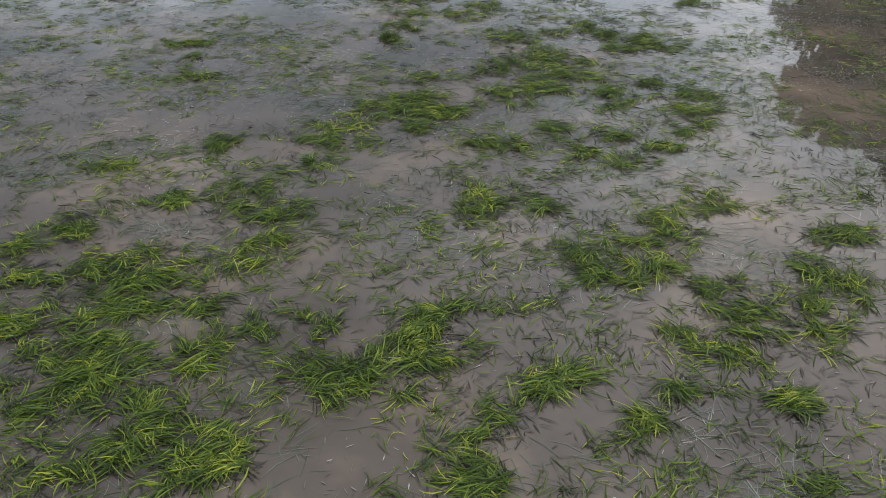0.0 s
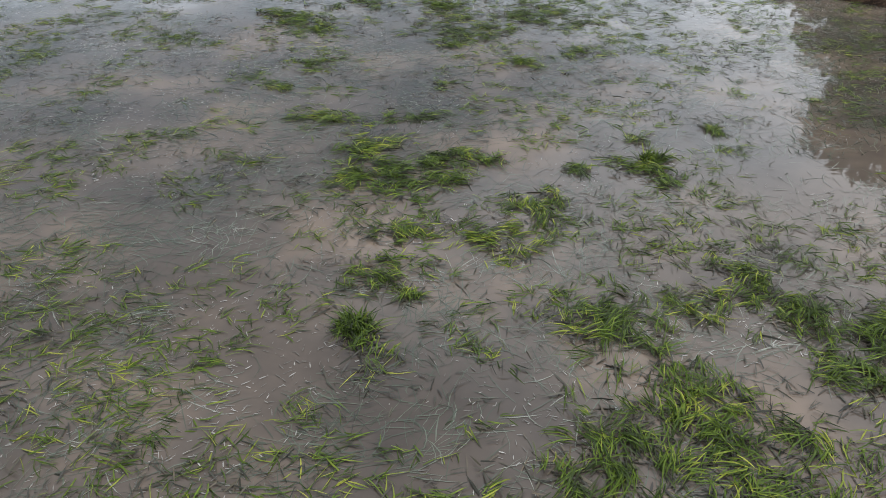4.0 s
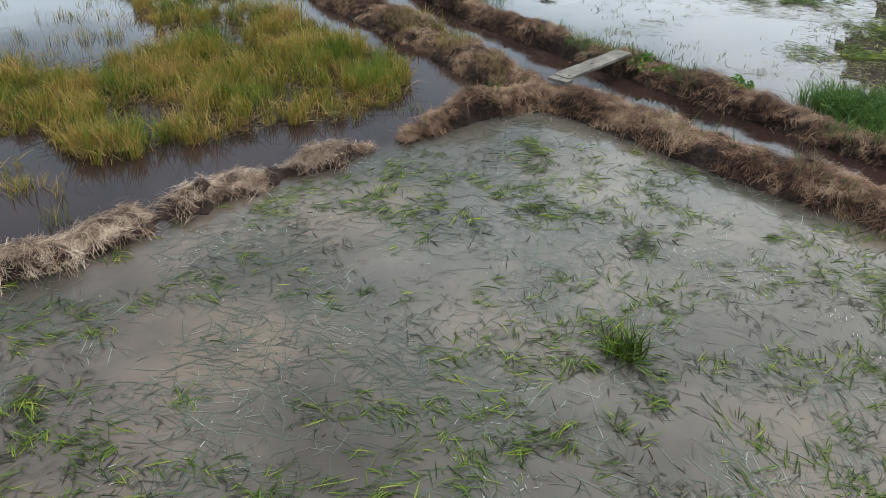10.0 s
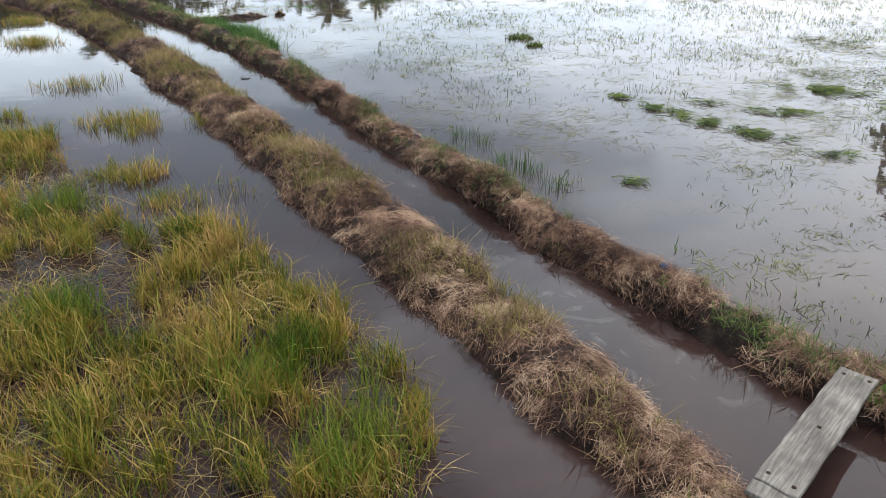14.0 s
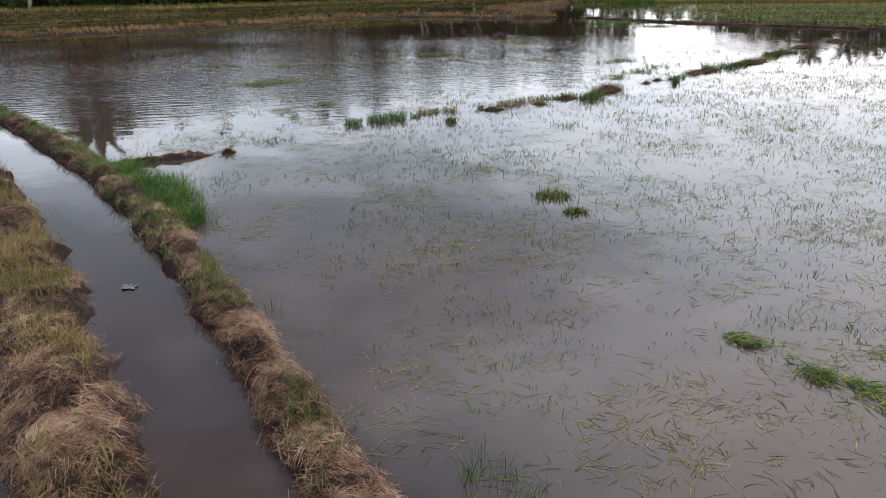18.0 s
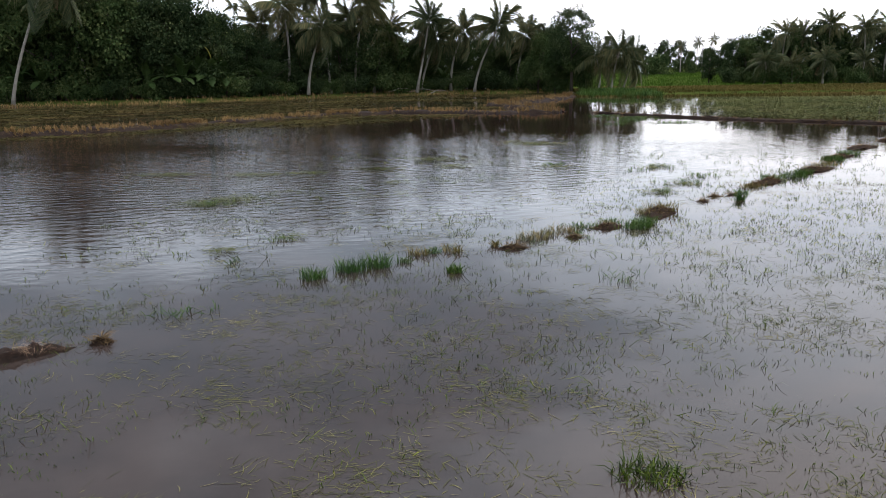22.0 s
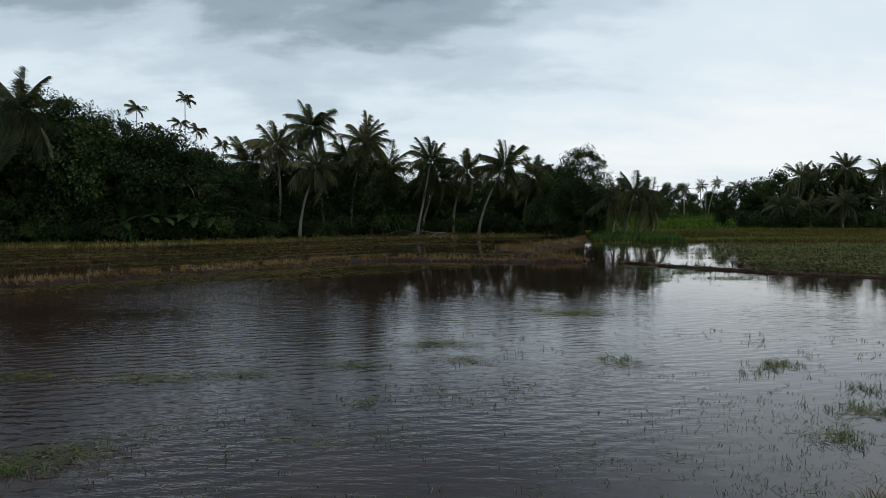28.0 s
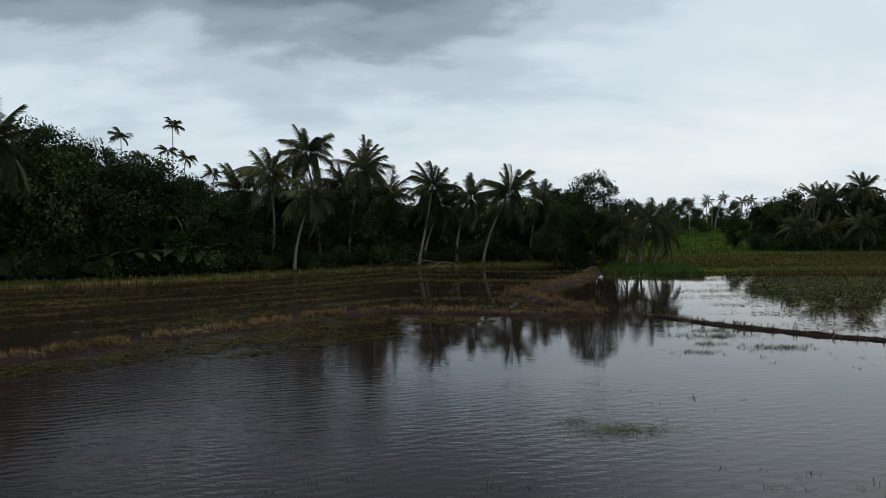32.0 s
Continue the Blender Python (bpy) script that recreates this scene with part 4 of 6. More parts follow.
def near_paddy(xy, inset=0.0):
    return (xy[:, 1] < 0.9 * xy[:, 0] + 27.2 - inset) & (xy[:, 1] < -1.15 * xy[:, 0] + 27.9 - inset)


def wisps(count, seed, bias, per, size, ys, vs):
    """Small tangled bundles, thicker where the drift has gathered them: spots and the lie of each bundle."""
    c = np.stack([rng.uniform(-9, 8, count), rng.uniform(0.6, 27.5, count)], 1)
    dens = 1.1 * fbm(c[:, 0], c[:, 1], 0.7, seed) + 0.6 * fbm(c[:, 0], c[:, 1], 2.2, seed + 5) + rng.uniform(-0.2, 0.2, count) + np.interp(c[:, 1], ys, vs) + bias
    c = c[(dens > 0) & near_paddy(c)]
    k = rng.integers(max(1, per // 3), per + 1, len(c))
    way = np.repeat(flow(c[:, 0], c[:, 1]) + rng.normal(size=len(c)) * 0.7, k)
    xy = np.repeat(c, k, 0) + rng.normal(size=(k.sum(), 2)) * size
    return xy, way


def gathered(xy, spots):
    """How strongly drift has gathered round some spots: x, y, reach."""
    return sum(np.exp(-((xy[:, 0] - x) ** 2 + (xy[:, 1] - y) ** 2) / (2 * w * w)) for x, y, w in spots)


# loose sheaves over the whole paddy, thicker at the start of the flight
xy, way = wisps(24000, 4.0, -0.03, 9, 0.045, [0, 6, 10, 12, 15, 18, 21, 24, 27], [0.28, 0.22, 0.10, 0.02, -0.15, -0.06, 0.0, -0.04, -0.2])
m = len(xy)
heap = Heap()
ln = rng.uniform(0.05, 0.20, m)
heap.add(curved(np.concatenate([xy, rng.uniform(0.003, 0.018, (m, 1))], 1), way + rng.normal(size=m) * 0.6, ln, rng.uniform(0.005, 0.011, m), rng.normal(size=m) * 0.5, rng.uniform(0, 0.06, m) * ln, rng.uniform(0.003, 0.015, m)))
stuff("loose_grass", heap, CUT_GRASS, "wisps of cut green grass scattered over the paddy", "cut grass")
xy, way = wisps(22000, 31.0, 0.05, 9, 0.13, [0, 6, 10, 14, 22, 25, 27], [-0.3, -0.22, -0.05, 0.08, 0.14, 0.02, -0.12])
m = len(xy)
heap = Heap()
heap.add(curved(np.concatenate([xy, rng.uniform(0.002, 0.005, (m, 1))], 1), way + 0.3 + rng.normal(size=m) * 0.6, rng.uniform(0.08, 0.38, m), rng.uniform(0.003, 0.009, m), rng.normal(size=m) * 0.8, np.zeros(m), np.full(m, 0.004), 0.03))
stuff("sunken_grass", heap, SUNK_GRASS, "drowned grey-green grass blades just under the silty water", "cut grass")
# pale bits collect in the open lanes west of the grass
xy, way = wisps(16000, 77.0, -0.28, 8, 0.12, [0, 27], [0.0, 0.05])
more = np.stack([rng.uniform(-7, 2.5, 30000), rng.uniform(6, 21, 30000)], 1)
more = more[gathered(more, ((-2.3, 9.6, 0.9), (-1.6, 10.8, 0.7), (-3.2, 8.3, 0.8), (-2.6, 13.4, 0.5), (-3.4, 14.6, 0.7), (-2.5, 17.6, 0.7), (-1.2, 17.9, 0.6), (-4.6, 17.5, 0.8))) + 0.5 * fbm(more[:, 0], more[:, 1], 1.6, 6.0) + rng.uniform(-0.3, 0.3, len(more)) > 0.72]
xy = np.concatenate([xy, more])
m = len(xy)
way = flow(xy[:, 0], xy[:, 1]) + 0.6
heap = Heap()
heap.add(lying(xy, rng.uniform(0.012, 0.07, m), rng.uniform(0.003, 0.009, m), way, 0.9, (0.004, 0.008), 0.01, True))
stuff("straw_bits", heap, DEBRIS, "short pale straw bits and foam floating on the paddy", "straw")
xy, way = wisps(12000, 53.0, -0.03, 8, 0.10, [0, 10, 27], [0.1, 0.0, -0.05])
m = len(xy)
heap = Heap()
heap.add(lying(xy, rng.uniform(0.04, 0.16, m), rng.uniform(0.005, 0.012, m), way, 1.2, (0.004, 0.02), 0.08))
stuff("rotting_grass", heap, ROT_AND_SHADE, "dark rotting stalks and roots afloat between the green wisps", "cut grass")


# ---- standing grass ----
def tussocks(xy, per, tall, lean=0.35, width=(0.006, 0.013), spread=0.05, sag=(0.0, 0.22), z0=-0.02):
    """Upright blades fanning out of each spot."""
    m = len(xy) * per
    b = np.repeat(xy, per, 0) + rng.normal(size=(m, 2)) * spread
    h = np.repeat(np.broadcast_to(tall, (len(xy),)), per) * rng.uniform(0.45, 1.1, m)
    a = rng.uniform(0, 2 * np.pi, m)
    k = np.abs(rng.normal(size=m)) * lean
    tip = np.stack([b[:, 0] + np.cos(a) * k * h, b[:, 1] + np.sin(a) * k * h, h], 1)
    z = land(b[:, 0], b[:, 1])
    base = np.concatenate([b, np.maximum(z, 0)[:, None] + z0], 1)
    tip[:, 2] += np.maximum(z, 0)
    return blades(base, tip, rng.uniform(*width, m), rng.uniform(*sag, m))


def in_poly(xy, poly):
    x, y = xy[:, 0], xy[:, 1]
    ok = np.zeros(len(xy), bool)
    p = np.asarray(poly)
    for (x0, y0), (x1, y1) in zip(p, np.roll(p, -1, 0)):
        hit = ((y0 > y) != (y1 > y)) & (x < (x1 - x0) * (y - y0) / (y1 - y0 + 1e-12) + x0)
        ok ^= hit
    return ok


RICE_PLOT = [(-7.2, 26.2), (-6.1, 26.35), (-5.5, 26.3), (-4.9, 25.6), (-4.35, 25.5), (-3.95, 26.05), (-3.25, 26.3), (-2.8, 26.75), (-2.1, 26.65), (-1.5, 27.3), (-1.2, 28.3), (-1.4, 29.4), (-2.0, 30.2), (-3.2, 31.75), (-4.2, 32.6), (-4.5, 31.9), (-5.2, 32.9), (-6.0, 33.9), (-7.3, 35.8), (-8.3, 35.8), (-6.7, 32.8), (-5.9, 31.4), (-5.4, 30.0), (-5.8, 29.5), (-6.9, 29.0), (-8.3, 28.2), (-8.6, 27.0)]
c = np.stack([rng.uniform(-10, -1, 4600), rng.uniform(24.5, 37.5, 4600)], 1)
gap = fbm(c[:, 0], c[:, 1], 0.6, 50.0) + 0.5 * fbm(c[:, 0], c[:, 1], 2.0, 52.0)
thin_out = np.clip((c[:, 1] - 31) / 6, 0, 0.45)
c = c[in_poly(c, RICE_PLOT) & (gap + rng.uniform(-0.25, 0.25, len(c)) > -0.28 + thin_out)]
tall = 0.28 + 0.24 * fbm(c[:, 0], c[:, 1], 0.9, 61.0) + rng.uniform(-0.13, 0.15, len(c))
heap = Heap()
heap.add(tussocks(c, 34, tall * 0.92, 0.48, (0.005, 0.0115), 0.045, (0.0, 0.34)))
stuff("rice_grass", heap, RICE, "yellowing green rice plants standing in the water", "rice plants")
# fresher shoots still green within the plot
FRESH_RICE = [(-1.75, 28.3, 0.42, 1.4, 70), (-2.6, 29.2, 0.35, 1.5, 40), (-4.45, 26.1, 0.38, 1.5, 0), (-5.5, 28.2, 0.3, 1.4, 0), (-3.4, 27.6, 0.28, 1.4, 0), (-7.0, 27.2, 0.45, 1.5, 0), (-5.9, 32.8, 0.3, 1.5, 40), (-4.6, 30.2, 0.3, 1.5, 0)]
heap = Heap()
xy = clump_points(FRESH_RICE, 240)
xy = xy[in_poly(xy, RICE_PLOT)]
heap.add(tussocks(xy, 12, rng.uniform(0.30, 0.48, len(xy)), 0.3, (0.005, 0.011), 0.05))
stuff("fresh_rice", heap, FRESH, "tall bright green rice shoots among the yellowing plants", "rice plants")
heap = Heap()
m = 30000
xy = np.stack([rng.uniform(-9, -1.0, m), rng.uniform(24.4, 36, m)], 1)
xy = xy[in_poly(xy, [(x * 1.03 + 0.1, y) for x, y in RICE_PLOT])]
m = len(xy)
heap.add(lying(xy, rng.uniform(0.10, 0.4, m), rng.uniform(0.004, 0.009, m), rng.uniform(0, 6.28, m), 0.3, (0.003, 0.13), 0.15))
stuff("fallen_rice", heap, DEAD_RICE, "bent dry rice stalks lying among the plants", "rice plants")
SMALL_RICE = [(-11.4, 43.4, 0.5, 1.6, 0), (-8.3, 39.1, 0.3, 1.8, 10), (-6.6, 36.5, 0.42, 1.5, 20), (-6.0, 36.2, 0.3, 1.5, 0), (-5.2, 34.1, 0.32, 1.4, 70), (-5.0, 36.5, 0.25, 1.4, 0), (-12.9, 46.5, 0.45, 1.5, 0), (-5.2, 25.0, 0.22, 1.5, 0), (-4.5, 24.2, 0.12, 1.3, 0), (-6.0, 25.2, 0.3, 1.4, 0), (-10.5, 33.0, 0.5, 1.5, 10), (-9.8, 26.5, 0.4, 1.5, 0), (-8.6, 36.8, 0.3, 1.6, 0), (-4.7, 33.0, 0.35, 1.5, 30), (-5.6, 34.0, 0.4, 1.4, 0)]
THIN_RICE = [(-6.5, 30.8, 0.3, 1.8, 0), (-6.5, 32.0, 0.25, 1.5, 30), (-7.1, 32.3, 0.25, 1.5, 0), (-7.5, 33.9, 0.3, 1.5, 0), (-7.9, 33.2, 0.25, 1.5, 0), (-9.1, 36.4, 0.3, 1.5, 0), (-6.6, 28.3, 0.25, 1.5, 0), (-7.8, 32.2, 0.3, 1.8, 0), (-6.9, 30.7, 0.35, 1.8, 20), (-7.9, 30.6, 0.3, 1.6, 0), (-7.0, 29.6, 0.3, 2.0, 0), (-3.9, 33.4, 0.3, 1.5, 0), (-1.1, 27.3, 0.2, 1.6, 60)]
heap = Heap()
xy = clump_points(SMALL_RICE, 150)
heap.add(tussocks(xy, 14, rng.uniform(0.10, 0.27, len(xy)), 0.8, (0.005, 0.011), 0.07))
xy = clump_points(THIN_RICE, 70)
heap.add(tussocks(xy, 7, rng.uniform(0.10, 0.27, len(xy)), 0.7, (0.004, 0.009), 0.06))
stuff("rice_tufts", heap, RICE, "small separate tufts of yellow-green rice in open water", "rice plants")

# green fringe and weeds beside the east bank of the ditch
FRINGE = [(-7.6, 45.6, 0.35, 1.8, -60), (-6.65, 44.4, 0.48, 1.6, -58), (-6.05, 43.5, 0.48, 1.5, -58), (-5.4, 42.6, 0.3, 1.4, -60)]
heap = Heap()
heap.add(tussocks(clump_points(FRINGE, 1000), 8, 0.27, 1.0, (0.006, 0.011), 0.05))
stuff("lush_grass", heap, LUSH, "bright lush green grass at the foot of the bank", "grass")
heap = Heap()
heap.add(tussocks(clump_points([(-0.7, 35.6, 0.2, 3.0, -60), (-0.1, 34.4, 0.28, 2.6, -58), (0.35, 33.6, 0.22, 2.2, -55), (-3.2, 38.9, 0.12, 1.5, 60), (3.0, 38.9, 0.1, 1.2, 0)], 150), 5, 0.20, 0.45, (0.004, 0.009), 0.05))
stuff("reed_shoots", heap, LUSH, "thin green shoots standing in the water by the bank", "grass")
heap = Heap()
heap.add(tussocks(clump_points([(4.6, 27.3, 0.25, 2.4, -52), (5.3, 26.3, 0.5, 2.2, -50), (6.6, 25.0, 0.6, 2.2, -45), (8.5, 24.0, 0.7, 2.2, -40), (5.0, 27.4, 0.35, 2.0, -50), (7.4, 25.6, 0.5, 2.2, -45)], 700), 7, 0.27, 1.0, (0.006, 0.012), 0.09))
stuff("bank_weeds", heap, LUSH, "tall green grass along the outer side of the bank", "grass")

# stubble shoots and straw over the paddy east of the ditch
m = 60000
xy = np.stack([rng.uniform(-9, 24, m), rng.uniform(28, 66, m)], 1)
east = xy[:, 1] > 33.2 - 1.62 * (xy[:, 0] + 0.2)
dens = fbm(xy[:, 0], xy[:, 1], 0.35, 15.0) + 0.5 * fbm(xy[:, 0], xy[:, 1], 1.6, 16.0) + rng.uniform(-0.4, 0.4, m) + np.interp(xy[:, 1], [29, 36, 41, 46, 54, 66], [-0.35, -0.25, 0.0, 0.06, -0.04, -0.3]) + np.interp(xy[:, 0], [-4, 0, 4, 9, 22], [-0.1, 0.0, 0.08, 0.26, 0.26])
shoots = xy[east & (dens > 0.11)]
heap = Heap()
heap.add(tussocks(shoots, 3, rng.uniform(0.015, 0.085, len(shoots)), 1.8, (0.005, 0.011), 0.045, (0.0, 0.3), -0.008))
stuff("stubble_shoots", heap, CUT_GRASS, "sparse green stubble shoots poking out of the paddy", "stubble")
# bundles of straw that drift together, thickest in the middle of the paddy
m = 19000
xy = np.stack([rng.uniform(-8, 24, m), rng.uniform(28, 62, m)], 1)
east = xy[:, 1] > 33.8 - 1.62 * (xy[:, 0] + 0.2)
dens = 0.9 * fbm(xy[:, 0], xy[:, 1], 0.4, 88.0) + 0.7 * fbm(xy[:, 0], xy[:, 1], 1.5, 89.0) + rng.uniform(-0.2, 0.2, m) + np.interp(xy[:, 1], [29, 33, 36, 46, 52, 62], [-0.4, -0.2, 0.10, 0.08, -0.1, -0.3]) + np.interp(xy[:, 0], [-6, 0, 4, 9, 22], [-0.05, 0.03, 0.05, 0.12, 0.12])
c = xy[east & (dens > 0.10)]
k = rng.integers(2, 15, len(c))
way = np.repeat(0.2 + 2.2 * fbm(c[:, 0], c[:, 1], 0.5, 3.0) + rng.normal(size=len(c)) * 0.8, k)
xy = np.repeat(c, k, 0) + rng.normal(size=(int(k.sum()), 2)) * 0.13
m = len(xy)
heap = Heap()
heap.add(curved(np.concatenate([xy, rng.uniform(0.002, 0.008, (m, 1))], 1), way + rng.normal(size=m) * 0.5, rng.uniform(0.05, 0.25, m), rng.uniform(0.004, 0.009, m), rng.normal(size=m) * 0.6, np.zeros(m), rng.uniform(0.003, 0.012, m), 0.15))
stuff("sunken_straw", heap, OLIVE, "pale straw stalks floating flat on the paddy", "straw")
c = np.stack([rng.uniform(5.0, 14, 2600), rng.uniform(25.5, 44, 2600)], 1)
c = c[(fbm(c[:, 0], c[:, 1], 0.5, 71.0) + np.interp(c[:, 0] + 0.15 * (36 - c[:, 1]), [5, 8, 14], [-0.25, 0.2, 0.3]) > 0) & (c[:, 1] > 31.5 - 1.15 * (c[:, 0] - 1.6) + 1.0)]
k = 14
way = np.repeat(rng.uniform(0, 3.14, len(c)), k)
xy = np.repeat(c, k, 0) + rng.normal(size=(k * len(c), 2)) * 0.16
m = len(xy)
heap = Heap()
heap.add(lying(xy, rng.uniform(0.08, 0.32, m), rng.uniform(0.004, 0.009, m), way, 0.8, (0.003, 0.02), 0.04))
stuff("straw_carpet", heap, OLIVE, "brown-green carpet of drifted straw on the paddy", "straw")
RAFTS = [(2.0, 38.1, 0.15, 3.0, -35), (2.6, 37.3, 0.2, 2.4, -40), (3.2, 36.5, 0.25, 2.4, -45), (3.8, 35.8, 0.25, 2.2, -35), (4.5, 34.9, 0.2, 2.2, -35), (4.6, 37.1, 0.25, 2.0, -10), (6.0, 38.6, 0.4, 2.2, -20), (7.6, 37.0, 0.8, 1.6, 0), (6.4, 34.0, 0.7, 1.6, -20), (7.6, 31.5, 0.8, 1.6, 10), (5.8, 30.0, 0.5, 1.8, 0), (1.3, 33.75, 0.12, 1.8, 0), (9.2, 34.5, 0.8, 1.6, 0), (3.6, 37.7, 0.15, 2.5, -20)]
heap = Heap()
xy = clump_points(RAFTS, 6500)
xy = xy[fbm(xy[:, 0], xy[:, 1], 2.6, 33.0) + 0.6 * fbm(xy[:, 0], xy[:, 1], 7.0, 34.0) > 0.06]
m = len(xy)
ln = rng.uniform(0.07, 0.24, m)
heap.add(curved(np.concatenate([xy, rng.uniform(0.003, 0.04, (m, 1))], 1), -0.5 + rng.normal(size=m) * 0.9, ln, rng.uniform(0.006, 0.012, m), rng.normal(size=m) * 0.5, rng.uniform(0, 0.2, m) * ln, rng.uniform(0.003, 0.05, m)))
stuff("weed_rafts", heap, CUT_GRASS, "drifted rafts of cut green weed on the paddy", "cut grass")


# ---- single tufts that stand out on the open water ----
def tuft(x, y, r, h, mat, label, n=160, lean=0.4):
    hp = Heap()
    a, q = rng.uniform(0, 6.283, n), rng.uniform(0, 1, n) ** 0.6 * r
    xyz = np.stack([np.cos(a) * q * 1.3, np.sin(a) * q], 1)
    k = np.abs(rng.normal(size=n)) * lean
    b = rng.uniform(0, 6.283, n)
    hh = h * rng.uniform(0.15, 1.15, n)
    tip = np.stack([xyz[:, 0] + np.cos(b) * k * hh, xyz[:, 1] + np.sin(b) * k * hh, hh], 1)
    hp.add(blades(np.concatenate([xyz, np.full((n, 1), -0.02)], 1), tip, rng.uniform(0.008, 0.016, n), rng.uniform(0, 0.2, n)))
    root = new("grass_tuft")
    root.location = (x, y, 0)
    part("grass", hp.mesh("grass", mat), root)["kind"] = "stuff"
    return tagged(root, label, "grass tuft", "grass tufts on the open water")


GREEN_T = "dense tuft of fresh green grass standing in water"
for x, y, r, h in ((-3.6, 51.05, 0.26, 0.34), (-3.0, 51.55, 0.3, 0.42), (-2.55, 51.85, 0.32, 0.45), (-1.0, 51.4, 0.14, 0.3), (3.4, 55.4, 0.35, 0.4), (3.75, 55.9, 0.3, 0.34), (7.3, 59.2, 0.14, 0.42), (9.9, 63.2, 0.4, 0.4), (10.9, 63.9, 0.45, 0.42), (11.6, 64.7, 0.35, 0.35), (14.6, 68.6, 0.5, 0.4), (16.2, 70.6, 0.5, 0.4)):
    tuft(x, y, r * 0.8, h * 0.62, LUSH, GREEN_T, int(90 + 480 * r), 0.8)
for x, y, r, h in ((0.75, 43.9, 0.27, 0.12), (1.02, 42.95, 0.16, 0.09), (1.95, 13.75, 0.10, 0.09), (-0.85, 10.95, 0.11, 0.10)):
    tuft(x, y, r, h, CUT_GRASS, "low sprawling tuft of green grass on the water", int(200 + 700 * r), 1.5)
tuft(0.65, 22.15, 0.13, 0.22, CUT_GRASS, "small upright tuft of green grass in the paddy", 170, 0.9)
for x, y, r, h in ((-1.75, 52.8, 0.2, 0.26), (-1.45, 53.0, 0.16, 0.22), (-1.0, 53.1, 0.2, 0.28), (-2.0, 52.2, 0.12, 0.2), (0.75, 54.2, 0.3, 0.32), (1.15, 54.6, 0.28, 0.3), (1.7, 55.1, 0.25, 0.26), (2.2, 55.5, 0.3, 0.24), (2.9, 56.0, 0.22, 0.24), (4.6, 57.6, 0.4, 0.5), (4.1, 57.2, 0.25, 0.3), (8.6, 61.6, 0.35, 0.3), (7.8, 60.5, 0.2, 0.2), (12.6, 66.0, 0.5, 0.3), (-0.1, 53.6, 0.08, 0.28), (13.6, 67.2, 0.5, 0.3)):
    tuft(x, y, r * 0.9, h * 0.62, DRY_GRASS if h > 0.25 else LUSH, "ragged half-dry grass tuft on a crumbled mud ridge", int(60 + 300 * r), 1.2)


def clod(x, y, r, e, a, h):
    """A mud lump that just breaks the surface, its rim worn uneven."""
    n, k = 26, 8
    h *= 0.7
    v = [(0, 0, h)]
    for j in range(1, k + 1):
        f = j / k
        for i in range(n):
            t = i / n * 2 * math.pi
            w = 1 + 0.55 * noise.fractal(Vector((math.cos(t) * 1.3 + x, math.sin(t) * 1.3 + y, j * 0.3)), 1.0, 2.0, 3)
            v.append((math.cos(t) * r * e * f * w, math.sin(t) * r * f * w, h * (1 - f**2.2) * (1 + 0.9 * noise.noise(Vector((x + i * 0.9, y, j * 1.7)))) - 0.05 * f))
    v = np.array(v)
    q = [(1 + (j - 1) * n + i, 1 + (j - 1) * n + (i + 1) % n, 1 + j * n + (i + 1) % n, 1 + j * n + i) for j in range(1, k) for i in range(n)]
    t = [(0, 1 + i, 1 + (i + 1) % n) for i in range(n)]
    ob = new("mud_clod", mesh_arrays("mud_clod", v, q, t, MUD, True))
    ob.matrix_world = pose(x, y, 0, 0, 0, a)
    m = int(90 + 500 * r)
    p = v[rng.integers(0, n * 6, m)] + rng.normal(size=(m, 3)) * (0.03, 0.03, 0.0)
    hp = Heap()
    d = unit(rng.normal(size=(m, 3)) * (1, 1, 0.25) + np.array([0, 0, 0.25])) * rng.uniform(0.06, 0.26, (m, 1))
    hp.add(blades(p, p + d, rng.uniform(0.006, 0.012, m), 0.1))
    part("dead_grass", hp.mesh("dead_grass", BROWN_GRASS), ob, "limp brown dead grass")["kind"] = "stuff"
    return tagged(ob, "dark wet mud clod breaking the water surface", "mud clod", "clods of the crumbled ridge")


for spec in ((0.3, 53.4, 0.22, 2.2, 15, 0.10), (1.75, 54.4, 0.16, 1.8, 0, 0.07), (2.7, 55.5, 0.25, 2.0, 20, 0.12), (4.45, 57.3, 0.38, 2.0, 45, 0.2), (6.2, 59.1, 0.15, 1.8, 10, 0.06), (6.8, 59.9, 0.16, 1.6, 0, 0.06), (7.4, 60.2, 0.15, 1.6, 20, 0.05), (8.9, 62.1, 0.3, 2.2, 40, 0.12), (9.6, 62.8, 0.35, 2.4, 40, 0.14), (12.4, 65.6, 0.5, 2.6, 40, 0.16), (15.2, 69.6, 0.5, 2.6, 40, 0.14), (18.2, 73.4, 0.6, 2.6, 45, 0.16), (21.5, 76.8, 0.6, 2.6, 40, 0.16), (-6.05, 47.65, 0.12, 1.6, 20, 0.12)):
    clod(*spec)
bank("bank_stub", [(-8.3, 46.5), (-7.4, 46.9), (-6.7, 47.3), (-6.25, 47.55)], 0.36, 0.08, "short low mud stub with dead grass off the ditch bank", 500, 120, STRAW, DRY_GRASS, tuft=0.16, bare=0.05)
for ends in ([(-7.0, 21.2), (-6.5, 21.42), (-6.0, 21.5)], [(-5.95, 21.9), (-5.5, 22.27), (-5.0, 22.6)]):
    bank("bank_islet", ends, 0.5, 0.05, "small mud islet heaped with brown and green grass", 1100, 500, STRAW, CUT_GRASS, tuft=0.14, taper=0.5)

